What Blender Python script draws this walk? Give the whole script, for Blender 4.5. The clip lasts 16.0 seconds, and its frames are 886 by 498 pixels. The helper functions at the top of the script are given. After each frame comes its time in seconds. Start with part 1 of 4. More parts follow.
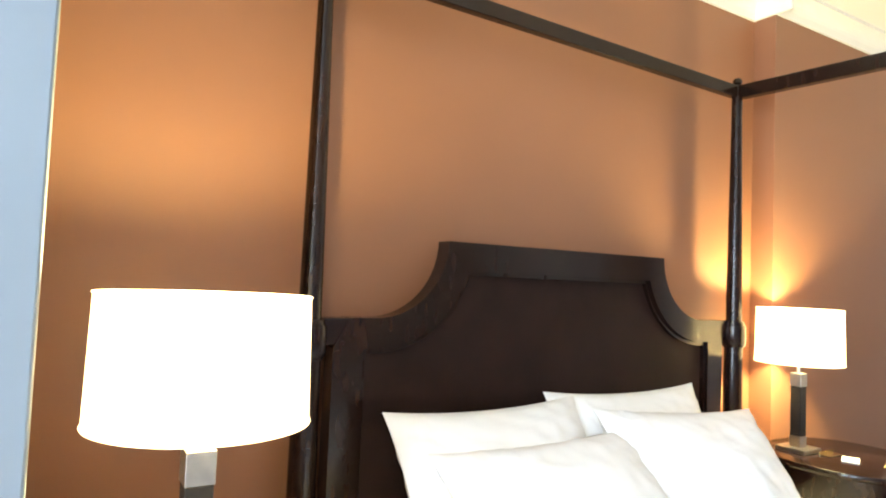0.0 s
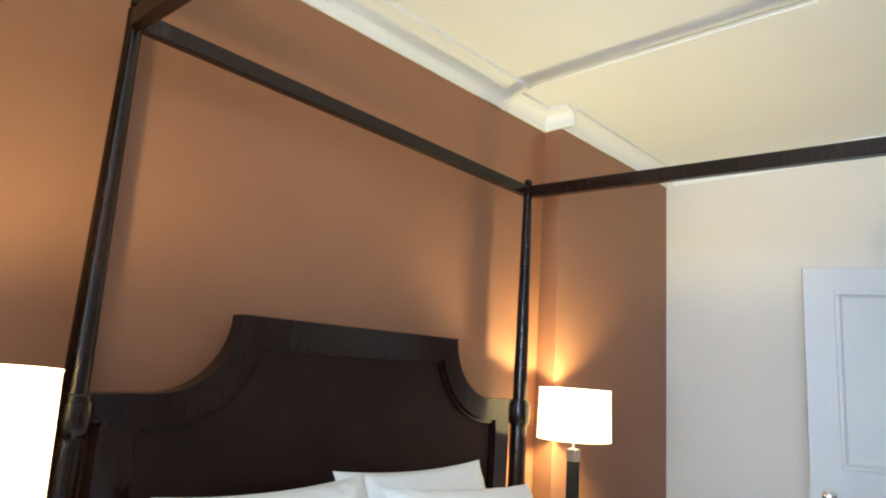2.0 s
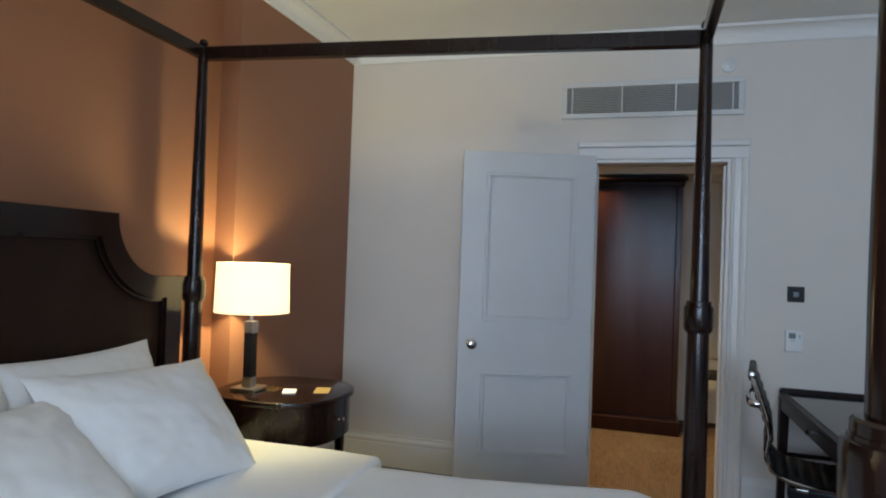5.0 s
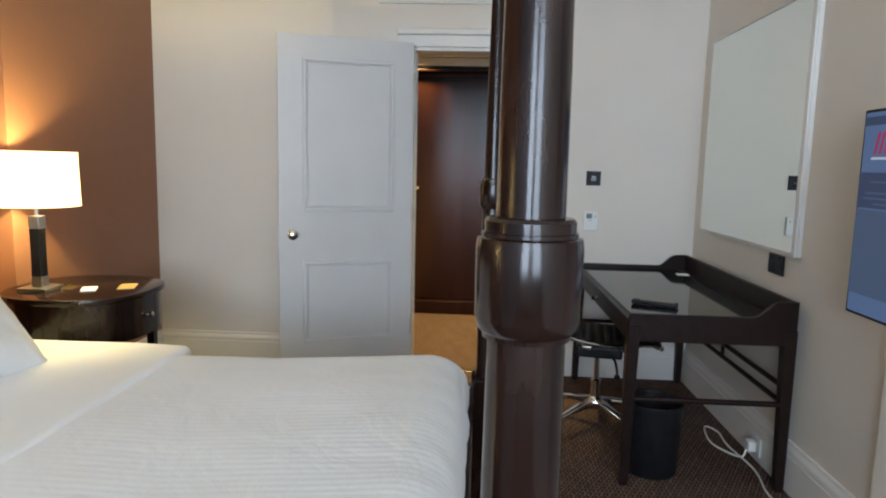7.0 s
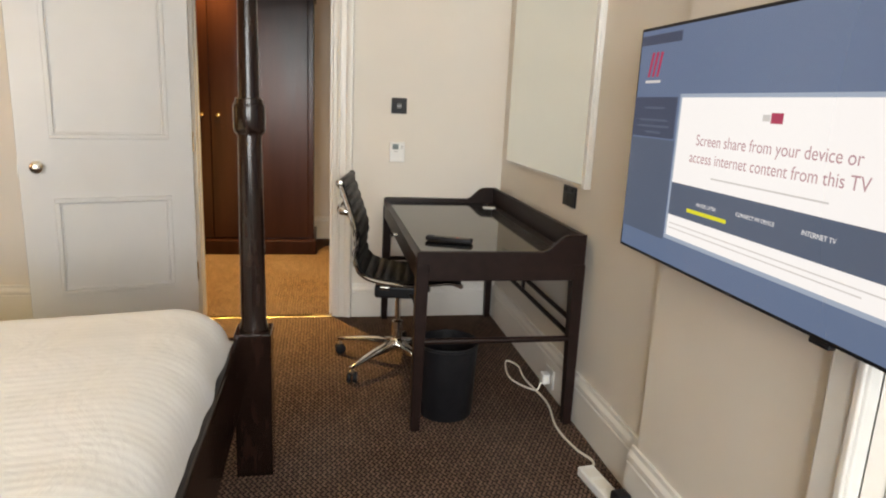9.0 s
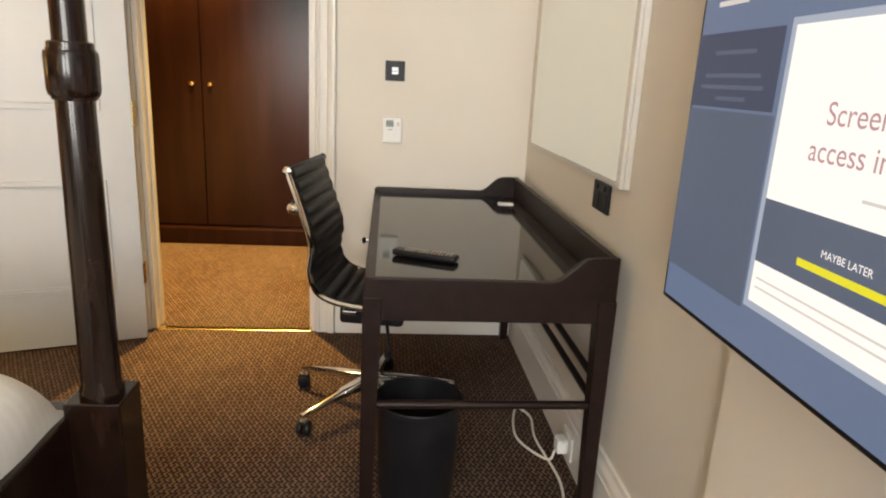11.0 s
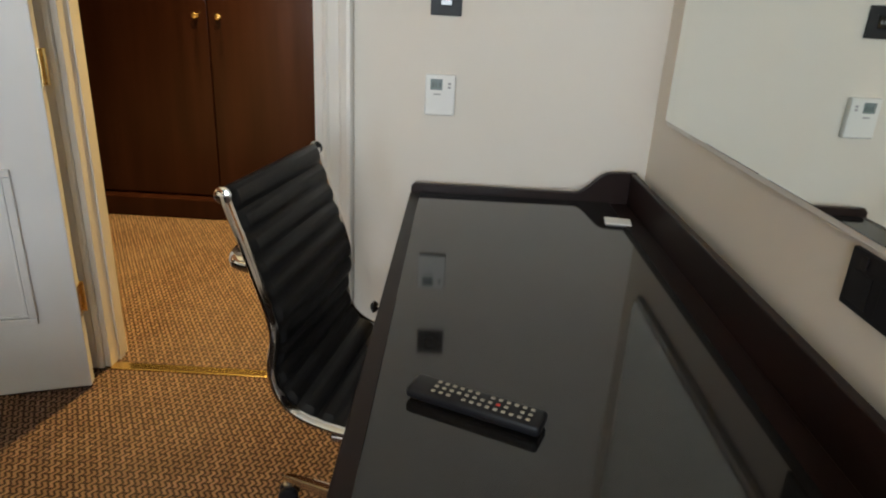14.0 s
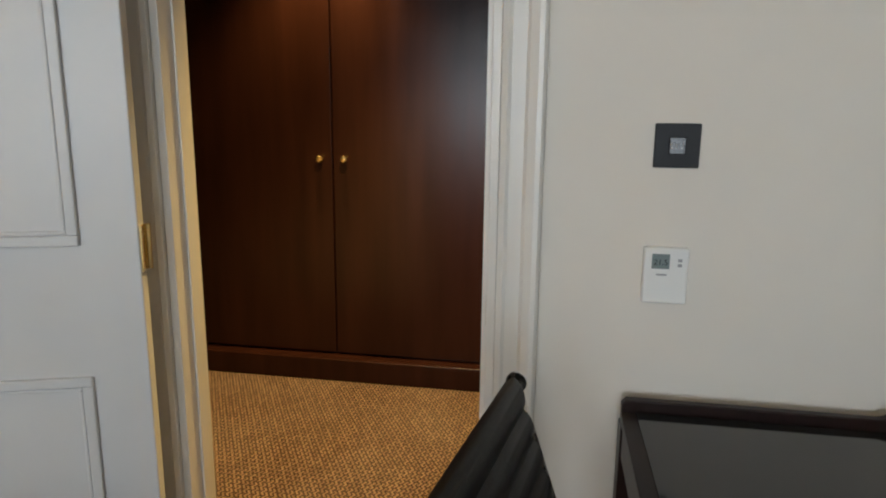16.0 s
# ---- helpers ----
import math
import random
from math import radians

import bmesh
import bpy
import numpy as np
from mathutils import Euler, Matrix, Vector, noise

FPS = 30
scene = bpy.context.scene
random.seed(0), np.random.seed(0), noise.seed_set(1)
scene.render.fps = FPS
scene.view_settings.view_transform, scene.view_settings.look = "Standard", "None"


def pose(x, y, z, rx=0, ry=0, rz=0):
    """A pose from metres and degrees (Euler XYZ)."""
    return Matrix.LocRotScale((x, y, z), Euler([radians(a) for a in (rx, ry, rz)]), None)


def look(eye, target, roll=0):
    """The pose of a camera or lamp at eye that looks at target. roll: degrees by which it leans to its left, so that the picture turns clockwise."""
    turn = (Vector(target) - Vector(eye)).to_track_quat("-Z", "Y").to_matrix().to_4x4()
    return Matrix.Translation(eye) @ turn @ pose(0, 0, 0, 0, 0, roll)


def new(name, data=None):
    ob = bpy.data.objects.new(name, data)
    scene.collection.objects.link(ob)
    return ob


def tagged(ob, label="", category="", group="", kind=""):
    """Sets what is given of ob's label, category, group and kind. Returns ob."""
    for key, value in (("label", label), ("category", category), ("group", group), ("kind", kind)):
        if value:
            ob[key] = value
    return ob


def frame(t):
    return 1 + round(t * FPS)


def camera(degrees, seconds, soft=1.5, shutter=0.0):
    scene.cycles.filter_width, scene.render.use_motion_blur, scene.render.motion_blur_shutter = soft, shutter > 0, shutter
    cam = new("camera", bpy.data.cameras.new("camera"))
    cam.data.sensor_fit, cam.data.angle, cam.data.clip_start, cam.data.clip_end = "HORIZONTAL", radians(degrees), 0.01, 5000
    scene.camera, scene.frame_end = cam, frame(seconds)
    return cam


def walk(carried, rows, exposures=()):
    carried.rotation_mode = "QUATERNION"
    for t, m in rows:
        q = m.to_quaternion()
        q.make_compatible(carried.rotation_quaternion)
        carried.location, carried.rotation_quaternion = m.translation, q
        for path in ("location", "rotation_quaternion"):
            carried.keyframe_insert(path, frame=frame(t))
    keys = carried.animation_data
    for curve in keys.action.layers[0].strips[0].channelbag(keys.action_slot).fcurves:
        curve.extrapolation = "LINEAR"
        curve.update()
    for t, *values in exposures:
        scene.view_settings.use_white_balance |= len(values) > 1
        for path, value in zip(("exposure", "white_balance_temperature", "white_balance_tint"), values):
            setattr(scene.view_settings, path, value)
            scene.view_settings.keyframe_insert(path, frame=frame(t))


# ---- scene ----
cam = camera(69.0, 16.0, soft=2.0)
PATH = [
    (0, (0.509, 0.95, 1.364), (1.547, 2.656, 1.469), 2.3),
    (0.5, (0.514, 0.917, 1.371), (1.62, 2.567, 1.6), 3.3),
    (1, (0.512, 0.913, 1.371), (1.702, 2.49, 1.683), 3.9),
    (1.5, (0.524, 0.884, 1.367), (1.83, 2.357, 1.72), 3.8),
    (2, (0.536, 0.861, 1.372), (1.965, 2.213, 1.735), 3.7),
    (2.5, (0.55, 0.856, 1.372), (2.086, 2.089, 1.717), 3.5),
    (3, (0.561, 0.858, 1.37), (2.196, 1.971, 1.667), 3.4),
    (3.5, (0.565, 0.85, 1.375), (2.291, 1.835, 1.602), 3.0),
    (4, (0.58, 0.841, 1.369), (2.383, 1.692, 1.532), 2.4),
    (4.2, (0.583, 0.826, 1.373), (2.415, 1.619, 1.505), 2.3),
    (6.3, (0.602, 0.761, 1.326), (2.58, 1.034, 1.199), 1.4),
    (6.5, (0.605, 0.704, 1.317), (2.584, 0.938, 1.156), 1.3),
    (7, (0.59, 0.637, 1.298), (2.571, 0.738, 1.04), 1.3),
    (7.5, (0.571, 0.581, 1.284), (2.542, 0.528, 0.95), 1.8),
    (8, (0.599, 0.542, 1.269), (2.546, 0.311, 0.874), 2.2),
    (8.3, (0.66, 0.5, 1.263), (2.589, 0.194, 0.835), 2.3),
    (8.5, (0.705, 0.461, 1.264), (2.628, 0.127, 0.827), 2.1),
    (9, (0.862, 0.359, 1.264), (2.778, -0.009, 0.823), 2.6),
    (9.2, (0.928, 0.313, 1.261), (2.841, -0.066, 0.819), 2.7),
    (11.3, (1.734, -0.081, 1.221), (3.657, -0.243, 0.697), 3.1),
    (11.5, (1.826, -0.11, 1.224), (3.746, -0.259, 0.686), 3.2),
    (12, (2.012, -0.143, 1.207), (3.875, -0.204, 0.482), 3.8),
    (12.5, (2.218, -0.144, 1.209), (4.052, -0.182, 0.411), 3.9),
    (13, (2.372, -0.133, 1.2), (4.179, -0.19, 0.346), 3.5),
    (13.5, (2.536, -0.12, 1.207), (4.339, -0.187, 0.345), 3.5),
    (14, (2.665, -0.108, 1.232), (4.532, -0.091, 0.516), 3.1),
    (14.5, (2.811, -0.085, 1.231), (4.713, -0.014, 0.615), 2.6),
    (15, (2.969, -0.034, 1.253), (4.895, 0.047, 0.72), 2.6),
    (15.5, (3.09, 0.055, 1.251), (5.035, 0.228, 0.816), 2.3),
    (16, (3.229, 0.171, 1.282), (5.163, 0.5, 0.892), 0.6),
]
EXPOSURES = [(0, 0.45, 5800, 9), (1.0, 0.05, 5550, 8.5), (2.0, -0.2, 5350, 8), (3.0, -0.6, 5250, 8), (3.5, -0.8, 5250, 9), (4.2, -1.05, 5200, 9), (6.3, -1.22, 5350, 9), (7.0, -0.55, 5800, 9.5),
             (8.0, -0.15, 6500, 11), (9.0, 0.0, 7300, 13), (11.5, 0.15, 7700, 14), (12.5, 0.05, 7400, 13), (14.0, -0.3, 6500, 9), (15.0, -0.7, 6450, 9), (15.5, -0.85, 6400, 9), (16.0, -0.6, 6350, 9)]
walk(cam, [(t, look(eye, target, roll)) for t, eye, target, roll in PATH], EXPOSURES)

# ---- light ----
world = bpy.data.worlds.new("sky")
scene.world = world
world.use_nodes = True
wn = world.node_tree
sky = wn.nodes.new("ShaderNodeTexSky")
sky.sky_type, sky.sun_disc = "NISHITA", False
sky.sun_elevation, sky.sun_rotation = radians(35), radians(150)
wn.nodes["Background"].inputs["Strength"].default_value = 0.12
wn.links.new(sky.outputs[0], wn.nodes["Background"].inputs["Color"])


def area_lamp(name, m, sx, sy, power, color):
    d = bpy.data.lights.new(name, "AREA")
    d.shape, d.size, d.size_y, d.energy, d.color = "RECTANGLE", sx, sy, power, color
    ob = new(name, d)
    ob.matrix_world = m
    return ob


def point_lamp(name, at, power, color, radius=0.04):
    d = bpy.data.lights.new(name, "POINT")
    d.energy, d.color, d.shadow_soft_size = power, color, radius
    ob = new(name, d)
    ob.location = at
    return ob


WARM = (1.0, 0.77, 0.30)
LEFT, DOORX, TVY, BACKY = -1.90, 4.568, -0.685, 2.76       # inner faces of the room's walls
WINDOWS = ((-0.45, 0.50), (0.85, 1.65))                        # two sash windows, y from and to
for y0, y1 in WINDOWS:
    area_lamp("window_daylight", look((LEFT - 0.02, (y0 + y1) / 2, 1.6), (3.0, (y0 + y1) / 2, 2.9)), y1 - y0, 1.5, 100, (0.82, 0.915, 1.0))
LAMP_R, LAMP_L = (3.187, 2.475, 0.7325), (0.727, 2.02, 0.7725)
for (lx, ly, lz), power in ((LAMP_R, 58), (LAMP_L, 48)):
    point_lamp("bulb_light", (lx, ly, lz + 0.492), power, WARM, 0.034)
HALL_LIGHTS = ((6.00, 1.21, 330), (5.38, 0.80, 480))
for hx, hy, power in HALL_LIGHTS:
    d = bpy.data.lights.new("hall_downlight", "SPOT")
    d.energy, d.color, d.spot_size, d.spot_blend, d.shadow_soft_size = power, (1.0, 0.67, 0.23), radians(92), 0.75, 0.035
    new("hall_downlight", d).matrix_world = look((hx, hy, 2.39), (hx, hy, 0))



# ---- materials ----
def material(name, color, rough=0.5, metal=0.0, vary=0.0, scale=4.0, bump=0.0, bump_scale=200.0, stretch=(1, 1, 1), coat=0.0, spec=0.5):
    """A plain surface with cloudy colour change at one scale and fine relief at another."""
    m = bpy.data.materials.new(name)
    m.use_nodes = True
    n, k = m.node_tree.nodes, m.node_tree.links
    b = n["Principled BSDF"]
    b.inputs["Base Color"].default_value = (*color, 1)
    b.inputs["Roughness"].default_value, b.inputs["Metallic"].default_value = rough, metal
    b.inputs["Coat Weight"].default_value, b.inputs["Specular IOR Level"].default_value = coat, spec
    b.inputs["Coat Roughness"].default_value = 0.12
    if vary or bump:
        tc, mp = n.new("ShaderNodeTexCoord"), n.new("ShaderNodeMapping")
        mp.inputs["Scale"].default_value = stretch
        k.new(tc.outputs["Object"], mp.inputs["Vector"])
    if vary:
        a = n.new("ShaderNodeTexNoise")
        a.inputs["Scale"].default_value, a.inputs["Detail"].default_value = scale, 8
        k.new(mp.outputs[0], a.inputs["Vector"])
        r = n.new("ShaderNodeValToRGB")
        r.color_ramp.elements[0].position, r.color_ramp.elements[1].position = 0.3, 0.7
        r.color_ramp.elements[0].color = (*[c * (1 - vary) for c in color], 1)
        r.color_ramp.elements[1].color = (*[min(1, c * (1 + vary)) for c in color], 1)
        k.new(a.outputs["Fac"], r.inputs["Fac"])
        k.new(r.outputs["Color"], b.inputs["Base Color"])
        rr = n.new("ShaderNodeMapRange")
        rr.inputs["To Min"].default_value, rr.inputs["To Max"].default_value = max(0, rough * 0.8), min(1, rough * 1.2)
        k.new(a.outputs["Fac"], rr.inputs["Value"])
        k.new(rr.outputs[0], b.inputs["Roughness"])
    if bump:
        f = n.new("ShaderNodeTexNoise")
        f.inputs["Scale"].default_value, f.inputs["Detail"].default_value = bump_scale, 3
        k.new(mp.outputs[0], f.inputs["Vector"])
        u = n.new("ShaderNodeBump")
        u.inputs["Strength"].default_value, u.inputs["Distance"].default_value = bump, 0.002
        k.new(f.outputs["Fac"], u.inputs["Height"])
        k.new(u.outputs[0], b.inputs["Normal"])
    return m


def glowing(name, color, strength):
    m = bpy.data.materials.new(name)
    m.use_nodes = True
    b = m.node_tree.nodes["Principled BSDF"]
    b.inputs["Base Color"].default_value = (0.02, 0.02, 0.02, 1)
    b.inputs["Roughness"].default_value = 0.25
    b.inputs["Emission Color"].default_value, b.inputs["Emission Strength"].default_value = (*color, 1), strength
    return m


def carpet_material():
    """Loop-pile carpet: slanting light flecks woven over a dark brown ground."""
    m = bpy.data.materials.new("woven_carpet")
    m.use_nodes = True
    n, k = m.node_tree.nodes, m.node_tree.links
    b = n["Principled BSDF"]
    b.inputs["Roughness"].default_value, b.inputs["Specular IOR Level"].default_value = 0.95, 0.1
    tc, mp = n.new("ShaderNodeTexCoord"), n.new("ShaderNodeMapping")
    k.new(tc.outputs["Object"], mp.inputs["Vector"])
    wob = n.new("ShaderNodeTexWave")
    wob.wave_type, wob.bands_direction = "BANDS", "X"
    wob.inputs["Scale"].default_value, wob.inputs["Distortion"].default_value = 11.0, 0.6
    k.new(mp.outputs[0], wob.inputs["Vector"])
    sep, add, mul, comb = n.new("ShaderNodeSeparateXYZ"), n.new("ShaderNodeMath"), n.new("ShaderNodeMath"), n.new("ShaderNodeCombineXYZ")
    k.new(mp.outputs[0], sep.inputs[0])
    mul.operation, mul.inputs[1].default_value = "MULTIPLY", 0.009
    k.new(wob.outputs["Fac"], mul.inputs[0])
    k.new(mul.outputs[0], add.inputs[0])
    k.new(sep.outputs["Y"], add.inputs[1])
    k.new(sep.outputs["X"], comb.inputs["X"])
    k.new(add.outputs[0], comb.inputs["Y"])
    br = n.new("ShaderNodeTexBrick")
    br.offset, br.squash = 0.5, 1.0
    for key, v in (("Scale", 1.0), ("Mortar Size", 0.0060), ("Mortar Smooth", 0.9), ("Brick Width", 0.052), ("Row Height", 0.0165), ("Bias", 0.0)):
        br.inputs[key].default_value = v
    br.inputs["Color1"].default_value, br.inputs["Color2"].default_value = (0.30, 0.192, 0.138, 1), (0.205, 0.126, 0.090, 1)
    br.inputs["Mortar"].default_value = (0.030, 0.016, 0.013, 1)
    k.new(comb.outputs[0], br.inputs["Vector"])
    no = n.new("ShaderNodeTexNoise")
    no.inputs["Scale"].default_value, no.inputs["Detail"].default_value = 420, 2
    k.new(tc.outputs["Object"], no.inputs["Vector"])
    mx = n.new("ShaderNodeMix")
    mx.data_type, mx.blend_type = "RGBA", "MULTIPLY"
    mx.inputs["Factor"].default_value = 0.75
    k.new(br.outputs["Color"], mx.inputs["A"])
    k.new(no.outputs["Color"], mx.inputs["B"])
    big = n.new("ShaderNodeTexNoise")
    big.inputs["Scale"].default_value = 2.2
    k.new(tc.outputs["Object"], big.inputs["Vector"])
    bc = n.new("ShaderNodeBrightContrast")
    bm_ = n.new("ShaderNodeMapRange")
    bm_.inputs["To Min"].default_value, bm_.inputs["To Max"].default_value = -0.015, 0.03
    k.new(big.outputs["Fac"], bm_.inputs["Value"])
    k.new(bm_.outputs[0], bc.inputs["Bright"])
    k.new(mx.outputs["Result"], bc.inputs["Color"])
    k.new(bc.outputs[0], b.inputs["Base Color"])
    u = n.new("ShaderNodeBump")
    u.inputs["Strength"].default_value, u.inputs["Distance"].default_value = 0.7, 0.004
    u.invert = True
    k.new(br.outputs["Fac"], u.inputs["Height"])
    k.new(u.outputs[0], b.inputs["Normal"])
    return m


def linen_material():
    """White cotton satin with soft woven stripes along the bed's width and small creases."""
    m = material("white_satin_stripe", (0.76, 0.76, 0.76), 0.7, 0, 0.02, 3)
    n, k = m.node_tree.nodes, m.node_tree.links
    b = n["Principled BSDF"]
    b.inputs["Sheen Weight"].default_value = 0.25
    tc, w, cr = n.new("ShaderNodeTexCoord"), n.new("ShaderNodeTexWave"), n.new("ShaderNodeTexNoise")
    w.wave_type, w.bands_direction, w.wave_profile = "BANDS", "X", "SIN"
    w.inputs["Scale"].default_value = 12.0
    cr.inputs["Scale"].default_value, cr.inputs["Detail"].default_value, cr.inputs["Distortion"].default_value = 5.0, 5, 0.8
    k.new(tc.outputs["Object"], w.inputs["Vector"])
    k.new(tc.outputs["Object"], cr.inputs["Vector"])
    u1, u2 = n.new("ShaderNodeBump"), n.new("ShaderNodeBump")
    u1.inputs["Strength"].default_value, u1.inputs["Distance"].default_value = 0.09, 0.004
    u2.inputs["Strength"].default_value, u2.inputs["Distance"].default_value = 0.35, 0.02
    k.new(w.outputs["Fac"], u1.inputs["Height"])
    k.new(cr.outputs["Fac"], u2.inputs["Height"])
    k.new(u2.outputs[0], u1.inputs["Normal"])
    k.new(u1.outputs[0], b.inputs["Normal"])
    return m


def shade_material():
    """Cream fabric lampshade, lit through from within."""
    m = bpy.data.materials.new("lit_cream_fabric")
    m.use_nodes = True
    n, k = m.node_tree.nodes, m.node_tree.links
    n.remove(n["Principled BSDF"])
    tr, di, mx = n.new("ShaderNodeBsdfTranslucent"), n.new("ShaderNodeBsdfDiffuse"), n.new("ShaderNodeMixShader")
    tr.inputs["Color"].default_value, di.inputs["Color"].default_value = (0.95, 0.88, 0.74, 1), (0.85, 0.80, 0.70, 1)
    mx.inputs[0].default_value = 0.32
    k.new(tr.outputs[0], mx.inputs[1])
    k.new(di.outputs[0], mx.inputs[2])
    em, ad = n.new("ShaderNodeEmission"), n.new("ShaderNodeAddShader")
    em.inputs["Color"].default_value, em.inputs["Strength"].default_value = (1.0, 0.76, 0.42, 1), 1.2
    k.new(mx.outputs[0], ad.inputs[0])
    k.new(em.outputs[0], ad.inputs[1])
    k.new(ad.outputs[0], n["Material Output"].inputs["Surface"])
    return m


M_ORANGE = material("terracotta_wall_paint", (0.29, 0.130, 0.064), 0.5, 0, 0.05, 1.6, 0.12, 260)
M_WALL = material("warm_white_wall_paint", (0.74, 0.69, 0.62), 0.6, 0, 0.025, 1.8, 0.10, 240)
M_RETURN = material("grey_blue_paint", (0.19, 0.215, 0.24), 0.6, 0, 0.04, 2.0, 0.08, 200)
M_CEIL = material("white_ceiling_paint", (0.85, 0.84, 0.80), 0.8, 0, 0.02, 2.0, 0.08, 200)
M_TRIM = material("white_gloss_trim_paint", (0.76, 0.74, 0.70), 0.35, 0, 0.025, 5.0, 0.05, 120)
M_DOOR = material("pale_grey_door_paint", (0.60, 0.60, 0.60), 0.4, 0, 0.025, 4.0, 0.05, 150)
M_WOOD = material("dark_stained_mahogany", (0.014, 0.0065, 0.0046), 0.17, 0, 0.45, 14.0, 0.05, 45, (3, 3, 0.8), 0.05, 0.32)
M_DESK = material("espresso_stained_wood", (0.015, 0.0072, 0.006), 0.38, 0, 0.2, 9.0, 0.08, 80, (0.5, 3, 3), 0.0, 0.2)
M_WARD = material("polished_walnut_veneer", (0.018, 0.006, 0.004), 0.24, 0, 0.25, 5.0, 0.03, 30, (3, 3, 0.25), 0.0, 0.22)
M_HEAD = material("brown_leather_panel", (0.018, 0.009, 0.007), 0.6, 0, 0.25, 9.0, 0.3, 320, (1, 1, 1), 0, 0.12)
M_GLASS_TOP = material("black_glass_inlay", (0.012, 0.011, 0.011), 0.06, 0, 0, 1, 0, 1, (1, 1, 1), 0.0, 0.6)
M_CHROME = material("polished_chrome", (0.80, 0.79, 0.77), 0.12, 1.0)
M_STEEL = material("brushed_nickel", (0.62, 0.58, 0.52), 0.32, 1.0, 0.08, 40)
M_BRASS = material("polished_brass", (0.83, 0.62, 0.28), 0.2, 1.0)
M_LEATHER = material("black_ribbed_leather", (0.012, 0.011, 0.011), 0.45, 0, 0.25, 14, 0.35, 380, (1, 1, 1), 0, 0.25)
M_BLACK = material("matt_black_plastic", (0.010, 0.010, 0.012), 0.42, 0, 0.15, 20, 0.1, 400, (1, 1, 1), 0, 0.25)
M_BIN = material("black_leatherette", (0.010, 0.010, 0.012), 0.4, 0, 0.2, 20, 0.25, 300, (1, 1, 1), 0, 0.25)
M_WHITEP = material("white_plastic", (0.80, 0.80, 0.78), 0.35, 0, 0.01, 10)
M_CABLE = material("white_cable", (0.74, 0.70, 0.62), 0.5)
M_LCD = material("grey_green_display", (0.20, 0.25, 0.25), 0.2)
M_GREY = material("grey_print", (0.33, 0.33, 0.34), 0.5)
M_PAPER = material("white_card", (0.82, 0.82, 0.80), 0.7, 0, 0.02, 30)
M_GOLDCARD = material("gold_printed_card", (0.42, 0.29, 0.10), 0.45, 0, 0.12, 25)
M_LINEN = linen_material()
M_PILLOW = material("white_cotton", (0.84, 0.84, 0.84), 0.8, 0, 0.015, 4, 0.25, 26)
M_SHADE = shade_material()
M_CARPET = carpet_material()
M_MIRROR = material("silvered_mirror", (0.86, 0.90, 0.87), 0.02, 1.0)
M_VENT_SHADE = material("painted_vent_shade", (0.06, 0.06, 0.06), 0.8, 0, 0.3, 8)
M_VENT = material("white_painted_metal", (0.70, 0.70, 0.68), 0.4, 0, 0.02, 8)
M_BUTTON = material("rubber_buttons", (0.33, 0.30, 0.24), 0.6)
M_RED = material("red_plastic", (0.6, 0.03, 0.02), 0.4)
M_PANE = bpy.data.materials.new("window_glass")
M_PANE.use_nodes = True
M_PANE.node_tree.nodes["Principled BSDF"].inputs["Transmission Weight"].default_value = 1.0
M_PANE.node_tree.nodes["Principled BSDF"].inputs["Roughness"].default_value = 0.0


# ---- builders ----
ORIGIN = {}


def thing(name, at, label, category, group="", rz=None):
    """An Empty at a thing's base. With rz its parts are built in its own axes; without, in the world's."""
    ob = new(name)
    ob.empty_display_size = 0.05
    ob.matrix_world = pose(*at, 0, 0, rz or 0)
    ORIGIN[ob.name] = Vector(at) if rz is None else Vector((0, 0, 0))
    return tagged(ob, label, category, group)


def part(name, bm, mat, parent=None, label="", smooth=False):
    """Links a bmesh as one mesh object, under a thing or under a part."""
    off = ORIGIN[parent.name] if parent else Vector((0, 0, 0))
    if off.length:
        bmesh.ops.translate(bm, vec=-off, verts=bm.verts)
    me = bpy.data.meshes.new(name)
    bmesh.ops.recalc_face_normals(bm, faces=bm.faces)
    bm.to_mesh(me)
    bm.free()
    if smooth:
        for f in me.polygons:
            f.use_smooth = True
        me.set_sharp_from_angle(angle=radians(38))
    me.materials.append(mat)
    ob = new(name, me)
    if parent:
        ob.parent = parent
        ORIGIN[ob.name] = off
    return tagged(ob, label)


def structure(name, bm, mat, label, category, smooth=False):
    return tagged(part(name, bm, mat, None, label, smooth), "", category, "", "structure")


def single(name, bm, mat, label, category, group="", smooth=False):
    return tagged(part(name, bm, mat, None, label, smooth), "", category, group)


def box(x0, x1, y0, y1, z0, z1, bevel=0.0, segments=2, bm=None):
    one = bmesh.new()
    bmesh.ops.create_cube(one, size=1)
    for v in one.verts:
        v.co = Vector((x1 if v.co.x > 0 else x0, y1 if v.co.y > 0 else y0, z1 if v.co.z > 0 else z0))
    if bevel:
        bmesh.ops.bevel(one, geom=list(one.edges), offset=bevel, segments=segments, profile=0.5, affect="EDGES")
    return join(bm, one)


def join(bm, other):
    if bm is None:
        return other
    tmp = bpy.data.meshes.new("tmp")
    other.to_mesh(tmp)
    other.free()
    bm.from_mesh(tmp)
    bpy.data.meshes.remove(tmp)
    return bm


